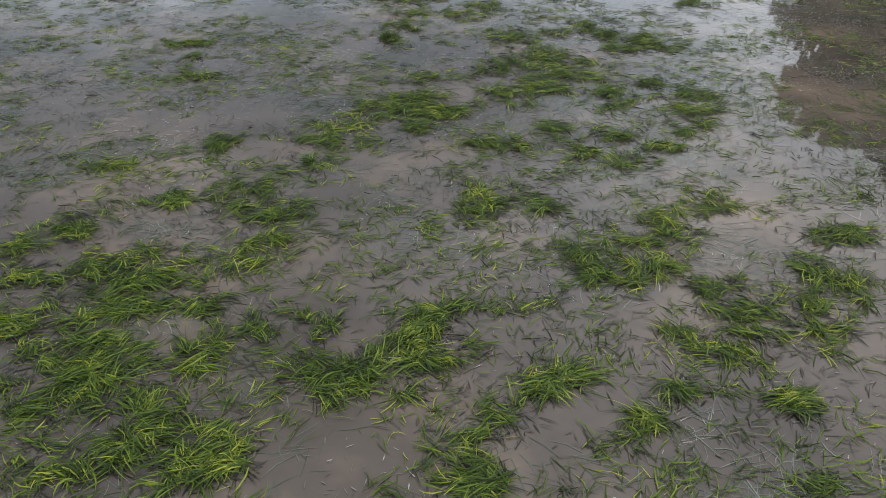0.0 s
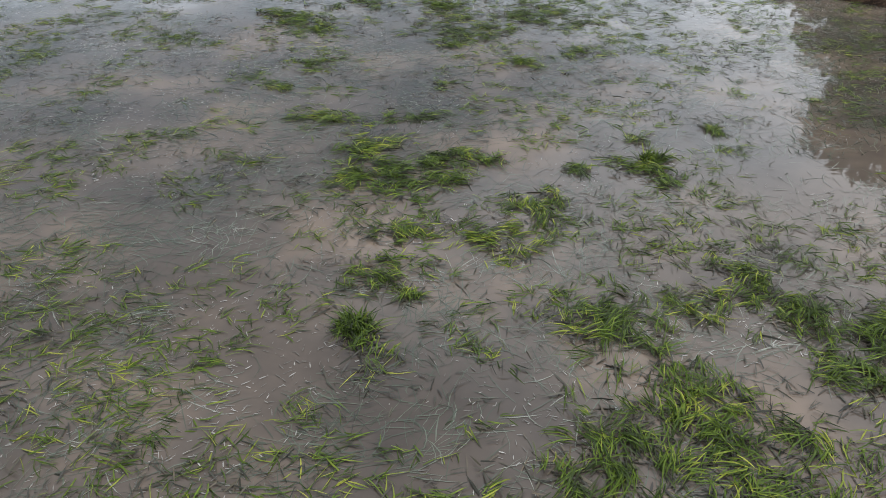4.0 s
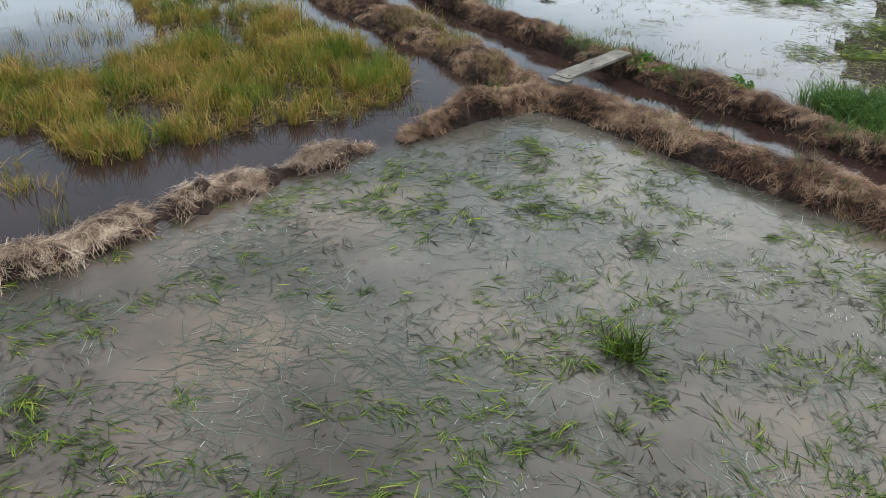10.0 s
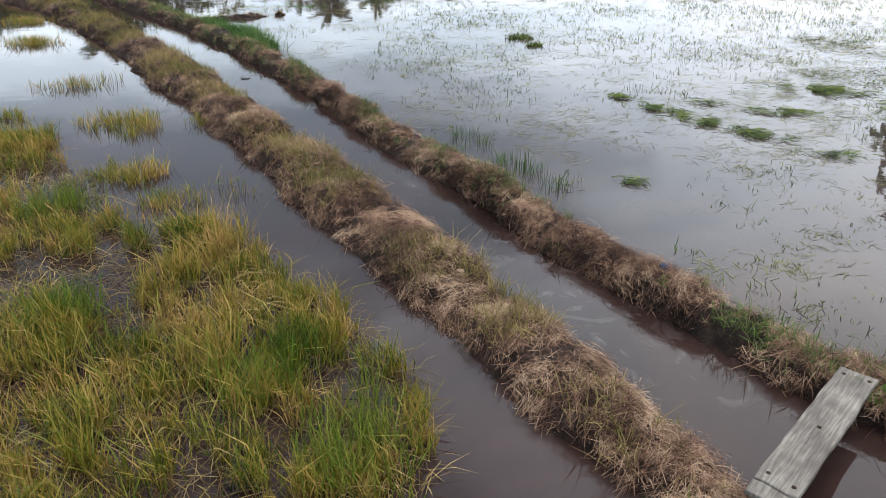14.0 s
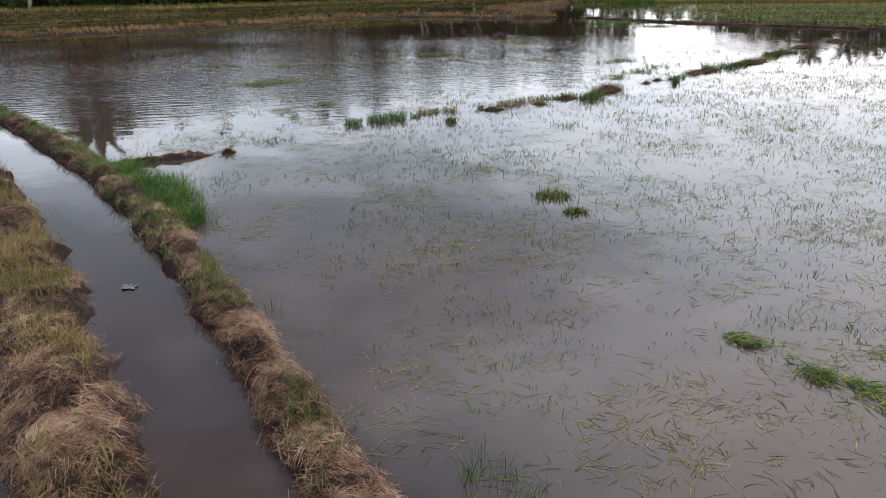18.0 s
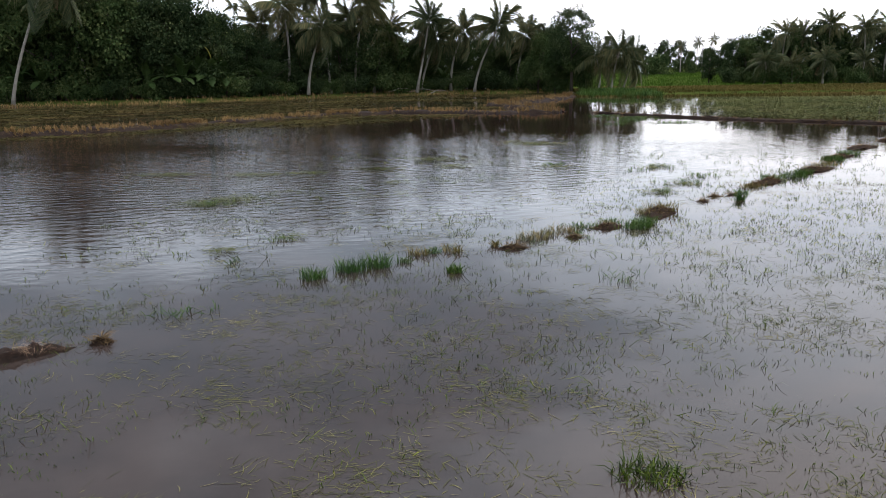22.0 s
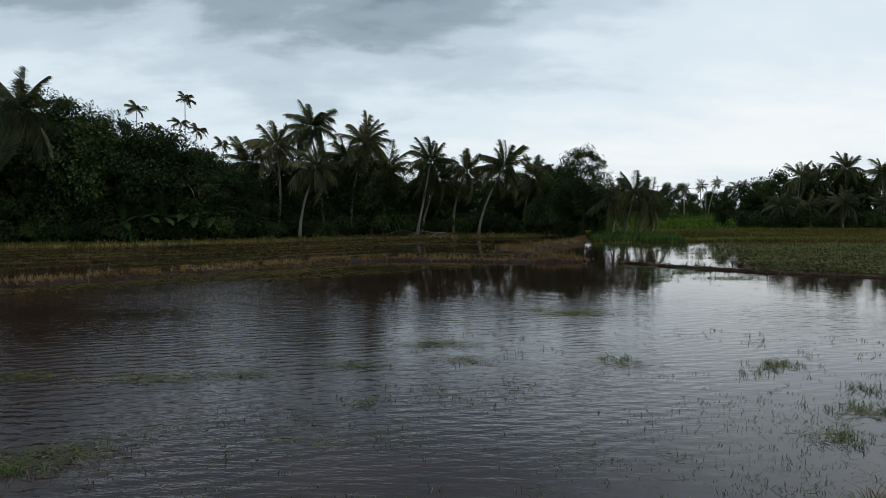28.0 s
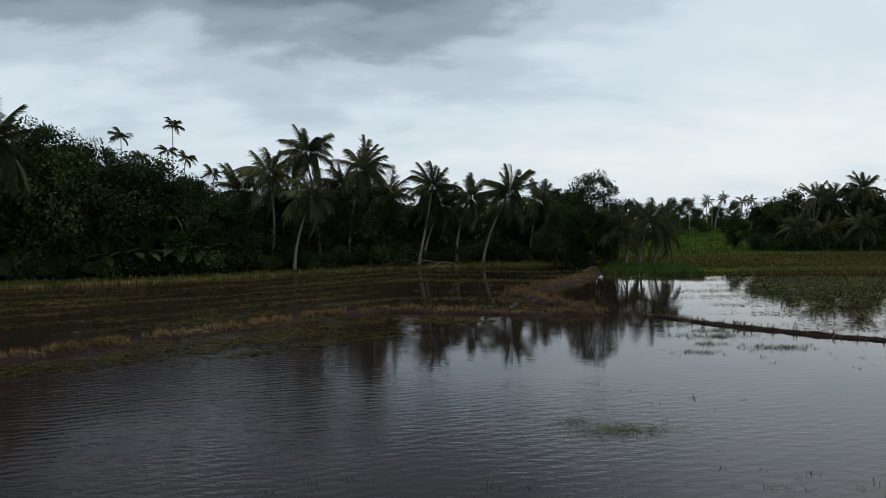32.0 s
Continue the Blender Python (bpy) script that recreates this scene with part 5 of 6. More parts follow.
# weed mats afloat on the far paddy
MATS = [(-11.5, 65.6, 0.5, 2.6, 0), (-8.2, 65.4, 0.5, 2.4, 5), (-6.3, 65.8, 0.4, 2.2, 0), (-3.7, 66.9, 0.5, 2.0, 0), (-1.6, 70.0, 0.7, 2.0, 0), (-0.9, 67.6, 0.5, 1.6, 0), (3.4, 76.6, 0.8, 2.2, 5), (2.2, 77.7, 0.4, 1.6, 0), (-8.1, 59.3, 0.6, 2.0, 10), (-5.9, 53.2, 0.4, 1.2, 40), (-4.8, 54.6, 0.3, 1.6, -50), (-3.0, 63.2, 0.3, 1.3, 0), (3.2, 67.1, 0.4, 2.0, 0), (6.6, 66.6, 0.4, 1.2, 0), (5.3, 60.7, 0.4, 1.4, 0), (6.6, 62.3, 0.4, 1.4, 0), (7.0, 67.1, 0.3, 1.3, 0), (-7.7, 60.0, 0.5, 1.6, 0), (-11, 49.9, 0.3, 1.5, 0)]
heap = Heap()
xy = clump_points(MATS, 480)
m = len(xy)
heap.add(lying(xy, rng.uniform(0.10, 0.35, m), rng.uniform(0.008, 0.016, m), 0.1, 0.9, (0.004, 0.06), 0.2))
stuff("weed_mats", heap, MARSH, "olive green weed mats floating on the dark far paddy", "weed")
m = 2600
xy = np.stack([rng.uniform(-14, 26, m), rng.uniform(50, 92, m)], 1)
dens = fbm(xy[:, 0], xy[:, 1], 0.12, 22.0) + rng.uniform(-0.3, 0.3, m) + np.interp(xy[:, 0], [-14, 0, 8, 26], [-0.25, -0.1, 0.15, 0.2]) - np.interp(xy[:, 1], [50, 62, 72, 92], [0, 0.1, 0.3, 0.45])
SPRIGS = [(11.4, 99.6, 0.8, 1.6, 0), (12.8, 95.2, 0.9, 2.2, 0), (14.9, 91.5, 0.8, 2.2, 0), (10.3, 90.2, 0.5, 2.0, 0), (13.6, 97.2, 0.7, 2.4, 0), (11.8, 92.6, 0.5, 2.0, 0), (3.1, 67.9, 0.3, 2.0, 0), (7.2, 67.1, 0.5, 1.6, 0), (5.4, 60.8, 0.35, 1.5, 0), (6.7, 62.7, 0.5, 1.5, 0), (7.9, 64.4, 0.5, 1.5, 0), (6.0, 66.0, 0.3, 1.4, 0), (-5.5, 52.4, 0.2, 1.5, 0), (-4.9, 54.3, 0.3, 1.5, -40), (-7.9, 59.0, 0.4, 1.6, 0), (-5.3, 49.0, 0.3, 1.5, 10), (2.0, 50.8, 0.3, 1.3, 0), (1.9, 54.5, 0.3, 1.4, 0)]
heap = Heap()
heap.add(tussocks(clump_points(SPRIGS, 60), 8, 0.13, 1.6, (0.007, 0.014), 0.07, (0, 0.25), -0.01))
stuff("weed_sprigs", heap, LUSH, "small ragged weed sprigs standing in the open water", "weed")
heap = Heap()
heap.add(tussocks(xy[dens > 0.12], 7, rng.uniform(0.03, 0.12, int((dens > 0.12).sum())), 2.0, (0.008, 0.015), 0.10, (0, 0.25), -0.01))
stuff("water_weed", heap, CUT_GRASS, "scattered dark weed sprigs on the rippled paddy", "weed")


# ---- far grass: weedy rows, spit, fields ----
def area_points(poly, m):
    p = np.asarray(poly, float)
    xy = rng.uniform(p.min(0), p.max(0), (m, 2))
    return xy[in_poly(xy, poly)]


ROWS = [(-70, 48), (-40, 70), (-22, 84), (-12, 89), (-5, 95), (1, 102), (9, 105), (3, 119), (7, 125), (15, 141), (15, 158), (3, 159), (-9, 153), (-20, 144), (-29, 136), (-46, 127), (-80, 118)]
xy = area_points(ROWS, 90000)
# weed lies in rows that follow the far bank
track = (xy[:, 1] - np.interp(xy[:, 0], [-60, -22.5, -5.8, 9.5, 16], [62, 88.8, 107.5, 105.5, 108])) * 0.75
row = np.sin(track * 1.25 + 2.0 * fbm(xy[:, 0], xy[:, 1], 0.05, 2.0)) * 0.5 + fbm(xy[:, 0], xy[:, 1], 0.10, 6.0) * 0.9
keep = row + rng.uniform(-0.3, 0.3, len(xy)) + np.where(track < 1.0, 0.12, -0.22) > 0.1
heap = Heap()
p = np.repeat(xy[keep], 4, 0) + rng.normal(size=(4 * int(keep.sum()), 2)) * 0.3
m = len(p)
heap.add(lying(p, rng.uniform(0.25, 0.7, m), rng.uniform(0.03, 0.07, m), rng.uniform(0, 6.28, m), 0.5, (0.004, 0.05), 0.10))
stuff("weed_rows", heap, MAT_GRASS, "olive and brown weed growing in rows on the far paddy", "weed")
xy = area_points([(-80, 114), (-46, 125), (-29, 134.5), (-20, 142.5), (-9, 152), (3, 158), (16, 158), (16, 164), (2, 166), (-9, 158), (-20, 149), (-29, 141), (-46, 132), (-80, 121)], 9000)
heap = Heap()
heap.add(tussocks(xy, 5, 0.42, 0.6, (0.03, 0.06), 0.2))
stuff("shore_grass", heap, SHORE_GRASS, "brown dry grass along the shore below the trees", "grass")
xy = area_points([(16, 141), (24, 136), (60, 138), (120, 128), (120, 92), (45, 80), (22, 95), (14, 103)], 26000)
wet = fbm(xy[:, 0], xy[:, 1], 0.05, 8.0) + 0.35 * np.sin(xy[:, 1] * 1.1 + 2 * fbm(xy[:, 0], xy[:, 1], 0.06, 9.0)) + np.interp(xy[:, 0], [14, 20, 26, 34, 120], [-0.25, -0.08, 0.10, 0.5, 0.6])
heap = Heap()
xy = xy[wet + rng.uniform(-0.3, 0.3, len(xy)) > 0.05]
p = np.repeat(xy, 5, 0) + rng.normal(size=(5 * len(xy), 2)) * (0.6, 0.3)
m = len(p)
heap.add(lying(p, rng.uniform(0.12, 0.42, m), rng.uniform(0.025, 0.055, m), rng.uniform(0, 6.28, m), 0.5, (0.004, 0.08), 0.2))
stuff("marsh_grass", heap, MARSH, "short sparse green grass in the flooded far field", "grass")
xy = area_points([(17, 141), (24, 139), (60, 141), (150, 141), (150, 196), (95, 190), (60, 182), (26, 176), (20, 168), (17, 160)], 15000)
heap = Heap()
heap.add(tussocks(xy, 6, 0.28, 0.9, (0.07, 0.13), 0.4))
stuff("meadow_grass", heap, MEADOW, "brown-green meadow grass behind the flooded field", "grass")
xy = area_points([(20, 176), (30, 178), (60, 184), (95, 200), (160, 335), (40, 335), (22, 260)], 11000)
heap = Heap()
heap.add(tussocks(xy, 5, 0.55, 0.5, (0.06, 0.12), 0.5))
stuff("field_grass", heap, FIELD_GRASS, "bright green rice field between the tree belts", "grass")
xy = area_points([(17.5, 142), (27, 139), (28, 146), (22, 150), (17.5, 149)], 1500)
heap = Heap()
heap.add(tussocks(xy, 7, 0.8, 0.5, (0.03, 0.06), 0.2))
stuff("shrubby_grass", heap, LUSH, "tall green grass at the foot of the young palms", "grass")


# ---- palms ----
def frond_mesh(length, pairs, leaf, droop, hang, mat, name="frond", wide=0.08):
    """A feather leaf along +x: a bowed rib with two combs of leaflets."""
    u = np.linspace(0, 1, 9)
    rib = np.stack([length * (u - 0.12 * droop * u**3), 0 * u, length * (0.16 * u - droop * u**2.2)], 1)
    v, q, t = tube(rib, 0.035 * (1 - 0.85 * u), 4)
    hp = Heap()
    hp.add((v, q, t))
    s = np.linspace(0.14, 0.99, pairs)
    s = np.clip(np.repeat(s, 2) + rng.normal(size=2 * pairs) * 0.006, 0.1, 1)
    sd = np.tile([1.0, -1.0], pairs)
    pos = np.stack([np.interp(s, u, rib[:, k]) for k in range(3)], 1)
    d = np.gradient(rib, axis=0)
    dirn = unit(np.stack([np.interp(s, u, d[:, k]) for k in range(3)], 1))
    ln = leaf * (0.45 + 1.1 * np.sin(np.pi * np.clip(s * 0.9 + 0.06, 0, 1))) * 0.72 * rng.uniform(0.35, 1.2, 2 * pairs)
    out = np.stack([0 * s, sd, 0 * s], 1)
    tip = pos + (dirn * 0.55 + out * 0.8 + np.array([0, 0, -hang]) * rng.uniform(0.7, 1.3, (2 * pairs, 1))) * ln[:, None]
    hp.add(blades(pos, tip, wide * leaf, 0.06, unit(np.cross(tip - pos, out + 0.01)) * 0.9 + dirn * 0.5))
    return hp.mesh(name, mat)


FRONDS = [frond_mesh(4.2, 74, 1.05, d, h, FROND, "frond", 0.065) for d, h in ((0.24, 0.6), (0.46, 0.95), (0.70, 1.2), (0.95, 1.4))]
DEAD_FROND = frond_mesh(3.6, 34, 0.8, 0.5, 1.0, FROND_DRY, "dead_frond")
ARECA_FRONDS = [frond_mesh(2.2, 24, 0.9, d, 0.8, FROND, "frond", 0.14) for d in (0.45, 0.8)]
nut_bm = bmesh.new()
for k in range(7):
    a = k / 7 * 6.283
    bmesh.ops.create_icosphere(nut_bm, subdivisions=1, radius=0.14, matrix=Matrix.Translation((0.24 * math.cos(a), 0.24 * math.sin(a), -0.25 - 0.12 * (k % 2))) @ Matrix.Diagonal((1, 1, 1.3, 1)))
NUTS = bpy.data.meshes.new("coconuts")
nut_bm.to_mesh(NUTS)
nut_bm.free()
NUTS.materials.append(BANANA)


def palm(bx, by, hx, hz, label, size=1.0, count=24, slim=1.0, areca=False, group="coconut palms", seed=0):
    """A palm at (bx, by) whose leafy head stands over x = hx at height hz."""
    r = np.random.default_rng(seed)
    g = float(land(np.array(bx), np.array(by)))
    root = new("areca_palm" if areca else "coconut_palm")
    root.location = (bx, by, g)
    tagged(root, label, "palm tree", group)
    h, lean = hz - g, hx - bx
    u = np.linspace(0, 1, 10)
    bend = u**1.35
    pts = np.stack([lean * bend + 0.25 * np.sin(u * 3.1) * r.normal(), 0.6 * bend * r.normal(), h * u], 1)
    rad = (0.2 - 0.09 * u + 0.10 * np.exp(-u * 14)) * slim
    part("trunk", tube_mesh("trunk", pts, rad, BARK, 8), root)
    top = pts[-1]
    turn = r.uniform(0, 6.28)
    for k in range(count):
        f = k / count
        az = turn + k * 2.39996
        el = (70 - 112 * f + r.normal() * 13) if not areca else (60 - 70 * f + r.normal() * 8)
        pool = ARECA_FRONDS if areca else FRONDS
        mesh = pool[min(int(f * len(pool) + r.uniform(-0.4, 0.4)), len(pool) - 1) if f > 0.1 else 0]
        if not areca and f > 0.9 and r.random() < 0.6:
            mesh, el = DEAD_FROND, -50 + r.normal() * 10
        ob = part("frond", mesh, root)
        sc = size * r.uniform(0.68, 1.12)
        # a steady breeze pushes the crown to the right
        wind = Matrix.Rotation(radians(17 if not areca else 22), 4, "Y")
        ob.matrix_local = Matrix.Translation(top) @ wind @ Matrix.Rotation(az, 4, "Z") @ Matrix.Rotation(-radians(el), 4, "Y") @ Matrix.Rotation(r.normal() * 0.35, 4, "X") @ Matrix.Scale(sc, 4)
    if not areca and h > 8:
        nuts = part("coconuts", NUTS, root, "bunch of green coconuts")
        nuts.location = top + np.array([0, 0, -0.1])
    return root


TALL = "tall coconut palm with grey leaning trunk and windblown fronds"
COCO = [(-51.8, 128.4, -46.0, 15.6), (-46.4, 137, -49.0, 13.6), (-18.3, 154, -20.0, 16.4), (-23.9, 150, -23.7, 13.4), (-14.9, 156, -13.1, 14.7), (-20.6, 148.2, -18.2, 10.8), (-5.6, 158.6, -3.7, 12.7), (-5.1, 161.5, -2.7, 10.3), (-0.3, 163, 1.1, 11.6), (3.4, 162.2, 6.5, 12.5), (10.7, 167, 11.3, 11.5), (15.4, 168, 14.7, 10.7), (-12.2, 158, -10.0, 11.1), (-17.0, 158, -15.8, 12.5), (-28.5, 152, -28.0, 11.4)]
for i, (bx, by, hx, hz) in enumerate(COCO):
    palm(bx, by, hx + (0.6 if hx > 0 else 0.0), hz - float(np.interp(hx, [-20, 0, 8], [1.2, 2.0, 2.6])), TALL, (0.98 if i else 1.2) * (0.92 + 0.16 * ((i * 7) % 5) / 4), 30, seed=i)
for i, (bx, by, hx, hz) in enumerate([(20.7, 150, 20.4, 5.0), (22.6, 150, 23.6, 6.0), (24.4, 151, 25.6, 4.8)]):
    palm(bx, by, hx, hz, "young coconut palm with a short trunk by the meadow", 0.9, 22, 0.8, seed=30 + i)
for i, (bx, by, hx, hz) in enumerate([(66.9, 197, 66.8, 10.2), (71.3, 199, 71.2, 9.6), (76.3, 198, 75.9, 11.8), (82.9, 196, 82.4, 11.0), (61.4, 192, 61.3, 4.6), (72.4, 191, 72.3, 5.0), (80.7, 192, 81.1, 4.4), (88, 198, 88.6, 11), (66.5, 191, 66.6, 4.2)]):
    palm(bx, by, hx, hz, "coconut palm in the tree belt behind the meadow", 0.88, 24, seed=40 + i)
for i, (bx, by, hx, hz) in enumerate([(94.7, 330, 97.6, 13.6), (92, 330, 91.5, 12.6), (104.5, 330, 104.2, 12.4), (110, 335, 110, 13.2), (87, 334, 87.3, 11.8)]):
    palm(bx, by, hx, hz, "distant coconut palm above the far tree line", 0.6, 18, seed=60 + i)
ARECAS = [(-40.0, 143, -39.5, 16.3), (-34.7, 145, -34.4, 17.9), (-35.0, 144, -34.8, 14.8), (-33.5, 146, -33.0, 14.0), (-38.2, 144, -37.7, 14.0), (-30.5, 148, -30.3, 12.2), (-26.8, 151, -26.9, 12.3), (-37.0, 147, -36.5, 13.0)]
for i, (bx, by, hx, hz) in enumerate(ARECAS):
    palm(bx, by, hx, hz, "slender areca palm with a small tufted head", 0.62, 10, 0.45, True, "areca palms", 80 + i)


# ---- broadleaf trees, bananas and bushes ----
def crown_mesh(name, lobes, leaf, per, mat, r):
    """Many small leaves held in uneven lobes, with gaps between them."""
    c, rad = np.array([l[:3] for l in lobes]), np.array([l[3] for l in lobes])
    i = np.repeat(np.arange(len(c)), per)
    m = len(i)
    d = unit(r.normal(size=(m, 3)))
    p = c[i] + d * (rad[i] * r.uniform(0.25, 1.15, m) ** 0.7)[:, None] * np.array([1, 1, 0.82])
    a = unit(d * 0.6 + r.normal(size=(m, 3)) * 0.7)
    s = unit(np.cross(a, r.normal(size=(m, 3))))
    ln, w = leaf * r.uniform(0.6, 1.3, m)[:, None], leaf * 0.5 * r.uniform(0.6, 1.2, m)[:, None]
    droop = np.array([0, 0, -0.35]) * leaf
    v = np.stack([p, p + a * ln * 0.5 + s * w, p + a * ln + droop, p + a * ln * 0.5 - s * w], 1).reshape(-1, 3)
    return mesh_arrays(name, v, np.arange(m * 4).reshape(-1, 4), None, mat)


def make_tree(h, spread, seed, mat, leaf=0.21, per=250, lobes=44, low=0.25):
    """Trunk, limbs and leafy crown of one tree that stands at the origin."""
    r = np.random.default_rng(seed)
    root = new("broadleaf_tree")
    u = np.linspace(0, 1, 6)
    sway = r.normal(size=2) * 0.05 * h
    pts = np.stack([sway[0] * u**2, sway[1] * u**2, h * 0.72 * u], 1)
    part("trunk", tube_mesh("trunk", pts, 0.022 * h * (1 - 0.7 * u), BARK_DARK, 7), root)
    ls = []
    for k in range(lobes):
        f = (k + 0.5) / lobes
        z = h * (low + (0.94 - low) * f)
        reach = spread * math.sqrt(max(0.08, math.sin(math.pi * min(1, 0.18 + 0.80 * f)))) * r.uniform(0.25, 1.0)
        a = k * 2.4 + r.normal() * 0.5
        ls.append((reach * math.cos(a) + sway[0] * f, reach * math.sin(a) + sway[1] * f, z, spread * r.uniform(0.14, 0.40)))
    for k in range(6):
        x, y, z, _ = ls[int((k + 0.5) * lobes / 6)]
        b = np.array([sway[0] * 0.3, sway[1] * 0.3, max(0.25 * h, z * 0.6)])
        e = np.array([x, y, z])
        w = np.linspace(0, 1, 4)[:, None]
        part("limb", tube_mesh("limb", b + (e - b) * w + np.array([0, 0, -0.04 * h]) * np.sin(w * np.pi), 0.011 * h * (1 - 0.75 * w[:, 0]), BARK_DARK, 5), root)
    part("crown", crown_mesh("crown", ls, leaf, per, mat, r), root)
    return root


def make_bush(seed, mat, leaf=0.21):
    r = np.random.default_rng(seed)
    root = new("bush")
    ls = [(r.normal() * 0.9, r.normal() * 0.7, r.uniform(0.5, 2.0), r.uniform(0.6, 1.0)) for _ in range(9)]
    for x, y, z, _ in ls[:4]:
        w = np.linspace(0, 1, 4)[:, None]
        part("stem", tube_mesh("stem", np.array([x * 0.2, y * 0.2, 0.0]) + np.array([x * 0.8, y * 0.8, z]) * w, 0.04 * (1 - 0.7 * w[:, 0]), BARK_DARK, 5), root)
    part("crown", crown_mesh("crown", ls, leaf, 190, mat, r), root)
    return root


TREE_LABEL = "dense dark green broadleaf tree in the tree belt"
tree_kinds = [make_tree(12.0, 4.2, 100, LEAF_DARK), make_tree(10.0, 3.6, 101, LEAF), make_tree(9.0, 4.0, 102, LEAF_DARK, low=0.15), make_tree(7.5, 3.2, 103, LEAF, low=0.12), make_tree(13.0, 4.0, 104, LEAF_DARK, per=260, low=0.3), make_tree(9.0, 3.4, 105, LEAF, 0.38, 110, 34, 0.12), make_tree(11.0, 3.6, 106, LEAF_DARK, 0.38, 110, 34, 0.15), make_tree(12.0, 4.2, 107, LEAF_DARK, 0.5, 110, 40, 0.12)]
bush_kinds = [make_bush(110, LEAF), make_bush(111, LEAF_DARK)]
used = set()


def plant(kinds, k, x, y, s, turn, label, category, group):
    m = pose(x, y, float(land(np.array(x), np.array(y))) - 0.05, 0, 0, turn) @ Matrix.Scale(s, 4)
    ob = kinds[k]
    if ob.name in used:
        ob = copy_thing(ob, m)
        ob.scale = (s, s, s)
    else:
        used.add(ob.name)
        ob.matrix_world = m
    return tagged(ob, label, category, group)


r = np.random.default_rng(5)


def shore(x):
    return float(np.interp(x, SHORE_X, SHORE_Y))


# front row, then taller rows behind it; the heights follow the skyline
for x in np.arange(-66, 17, 2.2):
    y = shore(x) + 4.5 + r.uniform(-1.0, 1.5)
    plant(bush_kinds, int(r.integers(0, 2)), x + r.normal() * 0.5, y, r.uniform(0.9, 1.5), r.uniform(0, 360), "dense green bush at the edge of the tree belt", "bush", "bushes of the tree belt")
for x in np.arange(-66, 17, 3.1):
    plant(bush_kinds, int(r.integers(0, 2)), x + r.normal() * 0.5, shore(x) + 12 + r.uniform(-1.0, 1.5), r.uniform(1.2, 1.9), r.uniform(0, 360), "dark bush deep inside the tree belt", "bush", "bushes of the tree belt")
for x in np.arange(-66, 18, 2.7):
    top = float(np.interp(x, [-75, -46, -40, -34, -28, -22, -12, -8, -4, 4, 10, 18], [16.5, 16.5, 13.8, 13.0, 11.0, 11.8, 11.2, 9.6, 10.0, 10.0, 10.2, 10.5]))
    k = int(r.integers(0, 4))
    s = top * r.uniform(0.78, 1.0) / (12.0, 10.0, 9.0, 7.5)[k]
    plant(tree_kinds, k, x + r.normal() * 0.6, shore(x) + 8.5 + r.uniform(-1.5, 2.5), s, r.uniform(0, 360), TREE_LABEL, "tree", "trees of the belt")
for x in np.arange(-66, 20, 4.6):
    top = float(np.interp(x, [-75, -46, -40, -34, -28, -22, -12, -8, -4, 4, 10, 18], [17, 17, 14.5, 13.2, 11.3, 12.2, 11.6, 9.8, 10, 10, 10.2, 10.5]))
    plant(tree_kinds, int(r.integers(0, 3)) if x < -24 else int(r.integers(5, 7)), x + r.normal(), shore(x) + 16 + r.uniform(-2, 3), top * r.uniform(0.8, 1.0) / 10.5, r.uniform(0, 360), TREE_LABEL, "tree", "trees of the belt")
for x, y, k, s in ((-47, 139, 4, 1.36), (-42.0, 141, 4, 1.2), (-38.5, 144, 4, 1.02), (17.2, 152, 4, 0.95), (15.0, 153.5, 3, 0.95), (19.0, 153, 3, 0.85), (13.0, 158, 1, 0.9)):
    plant(tree_kinds, k, x, y, s, r.uniform(0, 360), "tall dark tree with an open ragged crown", "tree", "trees of the belt")
# belt behind the meadow on the right, and the far woods
for x in np.arange(54, 118, 3.0):
    k = int(r.integers(5, 7))
    plant(tree_kinds, k, x, 201 + r.uniform(-2, 6), float(np.interp(x, [54, 60, 118], [8, 11.5, 12.5])) * r.uniform(0.75, 1.05) / (9.0, 11.0)[k - 5], r.uniform(0, 360), "dark broadleaf tree behind the meadow", "tree", "trees behind the meadow")
for x in np.arange(56, 118, 3.0):
    plant(bush_kinds, int(r.integers(0, 2)), x, 193 + r.uniform(-2, 2), r.uniform(1.0, 1.8), r.uniform(0, 360), "dark bush below the trees behind the meadow", "bush", "bushes behind the meadow")
for x in np.arange(-30, 260, 4.5):
    k = int(r.integers(5, 7))
    plant(tree_kinds, k, x + r.normal() * 2, 345 + r.uniform(-6, 14), r.uniform(8.5, 12.5) / (9.0, 11.0)[k - 5], r.uniform(0, 360), "far tree in the woods on the horizon", "tree", "far woods")
for x, y, s in ((70, 300, 3.0), (64, 290, 1.6), (84, 310, 1.6), (77, 186, 1.0), (92, 184, 1.2), (50, 330, 2.5), (60, 335, 2.6), (76, 335, 2.6), (90, 338, 2.4), (103, 338, 2.6), (40, 330, 2.6)):
    plant(bush_kinds, 0, x, y, s, r.uniform(0, 360), "rounded green shrub in the field", "bush", "shrubs in the field")
# tall trees beside the near paddies, seen only as mirror images in the water
for x, y, s in ((43, 80, 2.5), (43, 72, 2.5), (44, 64, 2.4), (45, 56, 2.4), (46, 48, 2.3), (46, 39, 2.3), (52, 78, 2.7), (52, 68, 2.7), (53, 58, 2.6), (53, 48, 2.5)):
    plant(tree_kinds, 7, x, y, s, r.uniform(0, 360), "very tall dark tree beside the paddies", "tree", "tall trees beside the paddies")


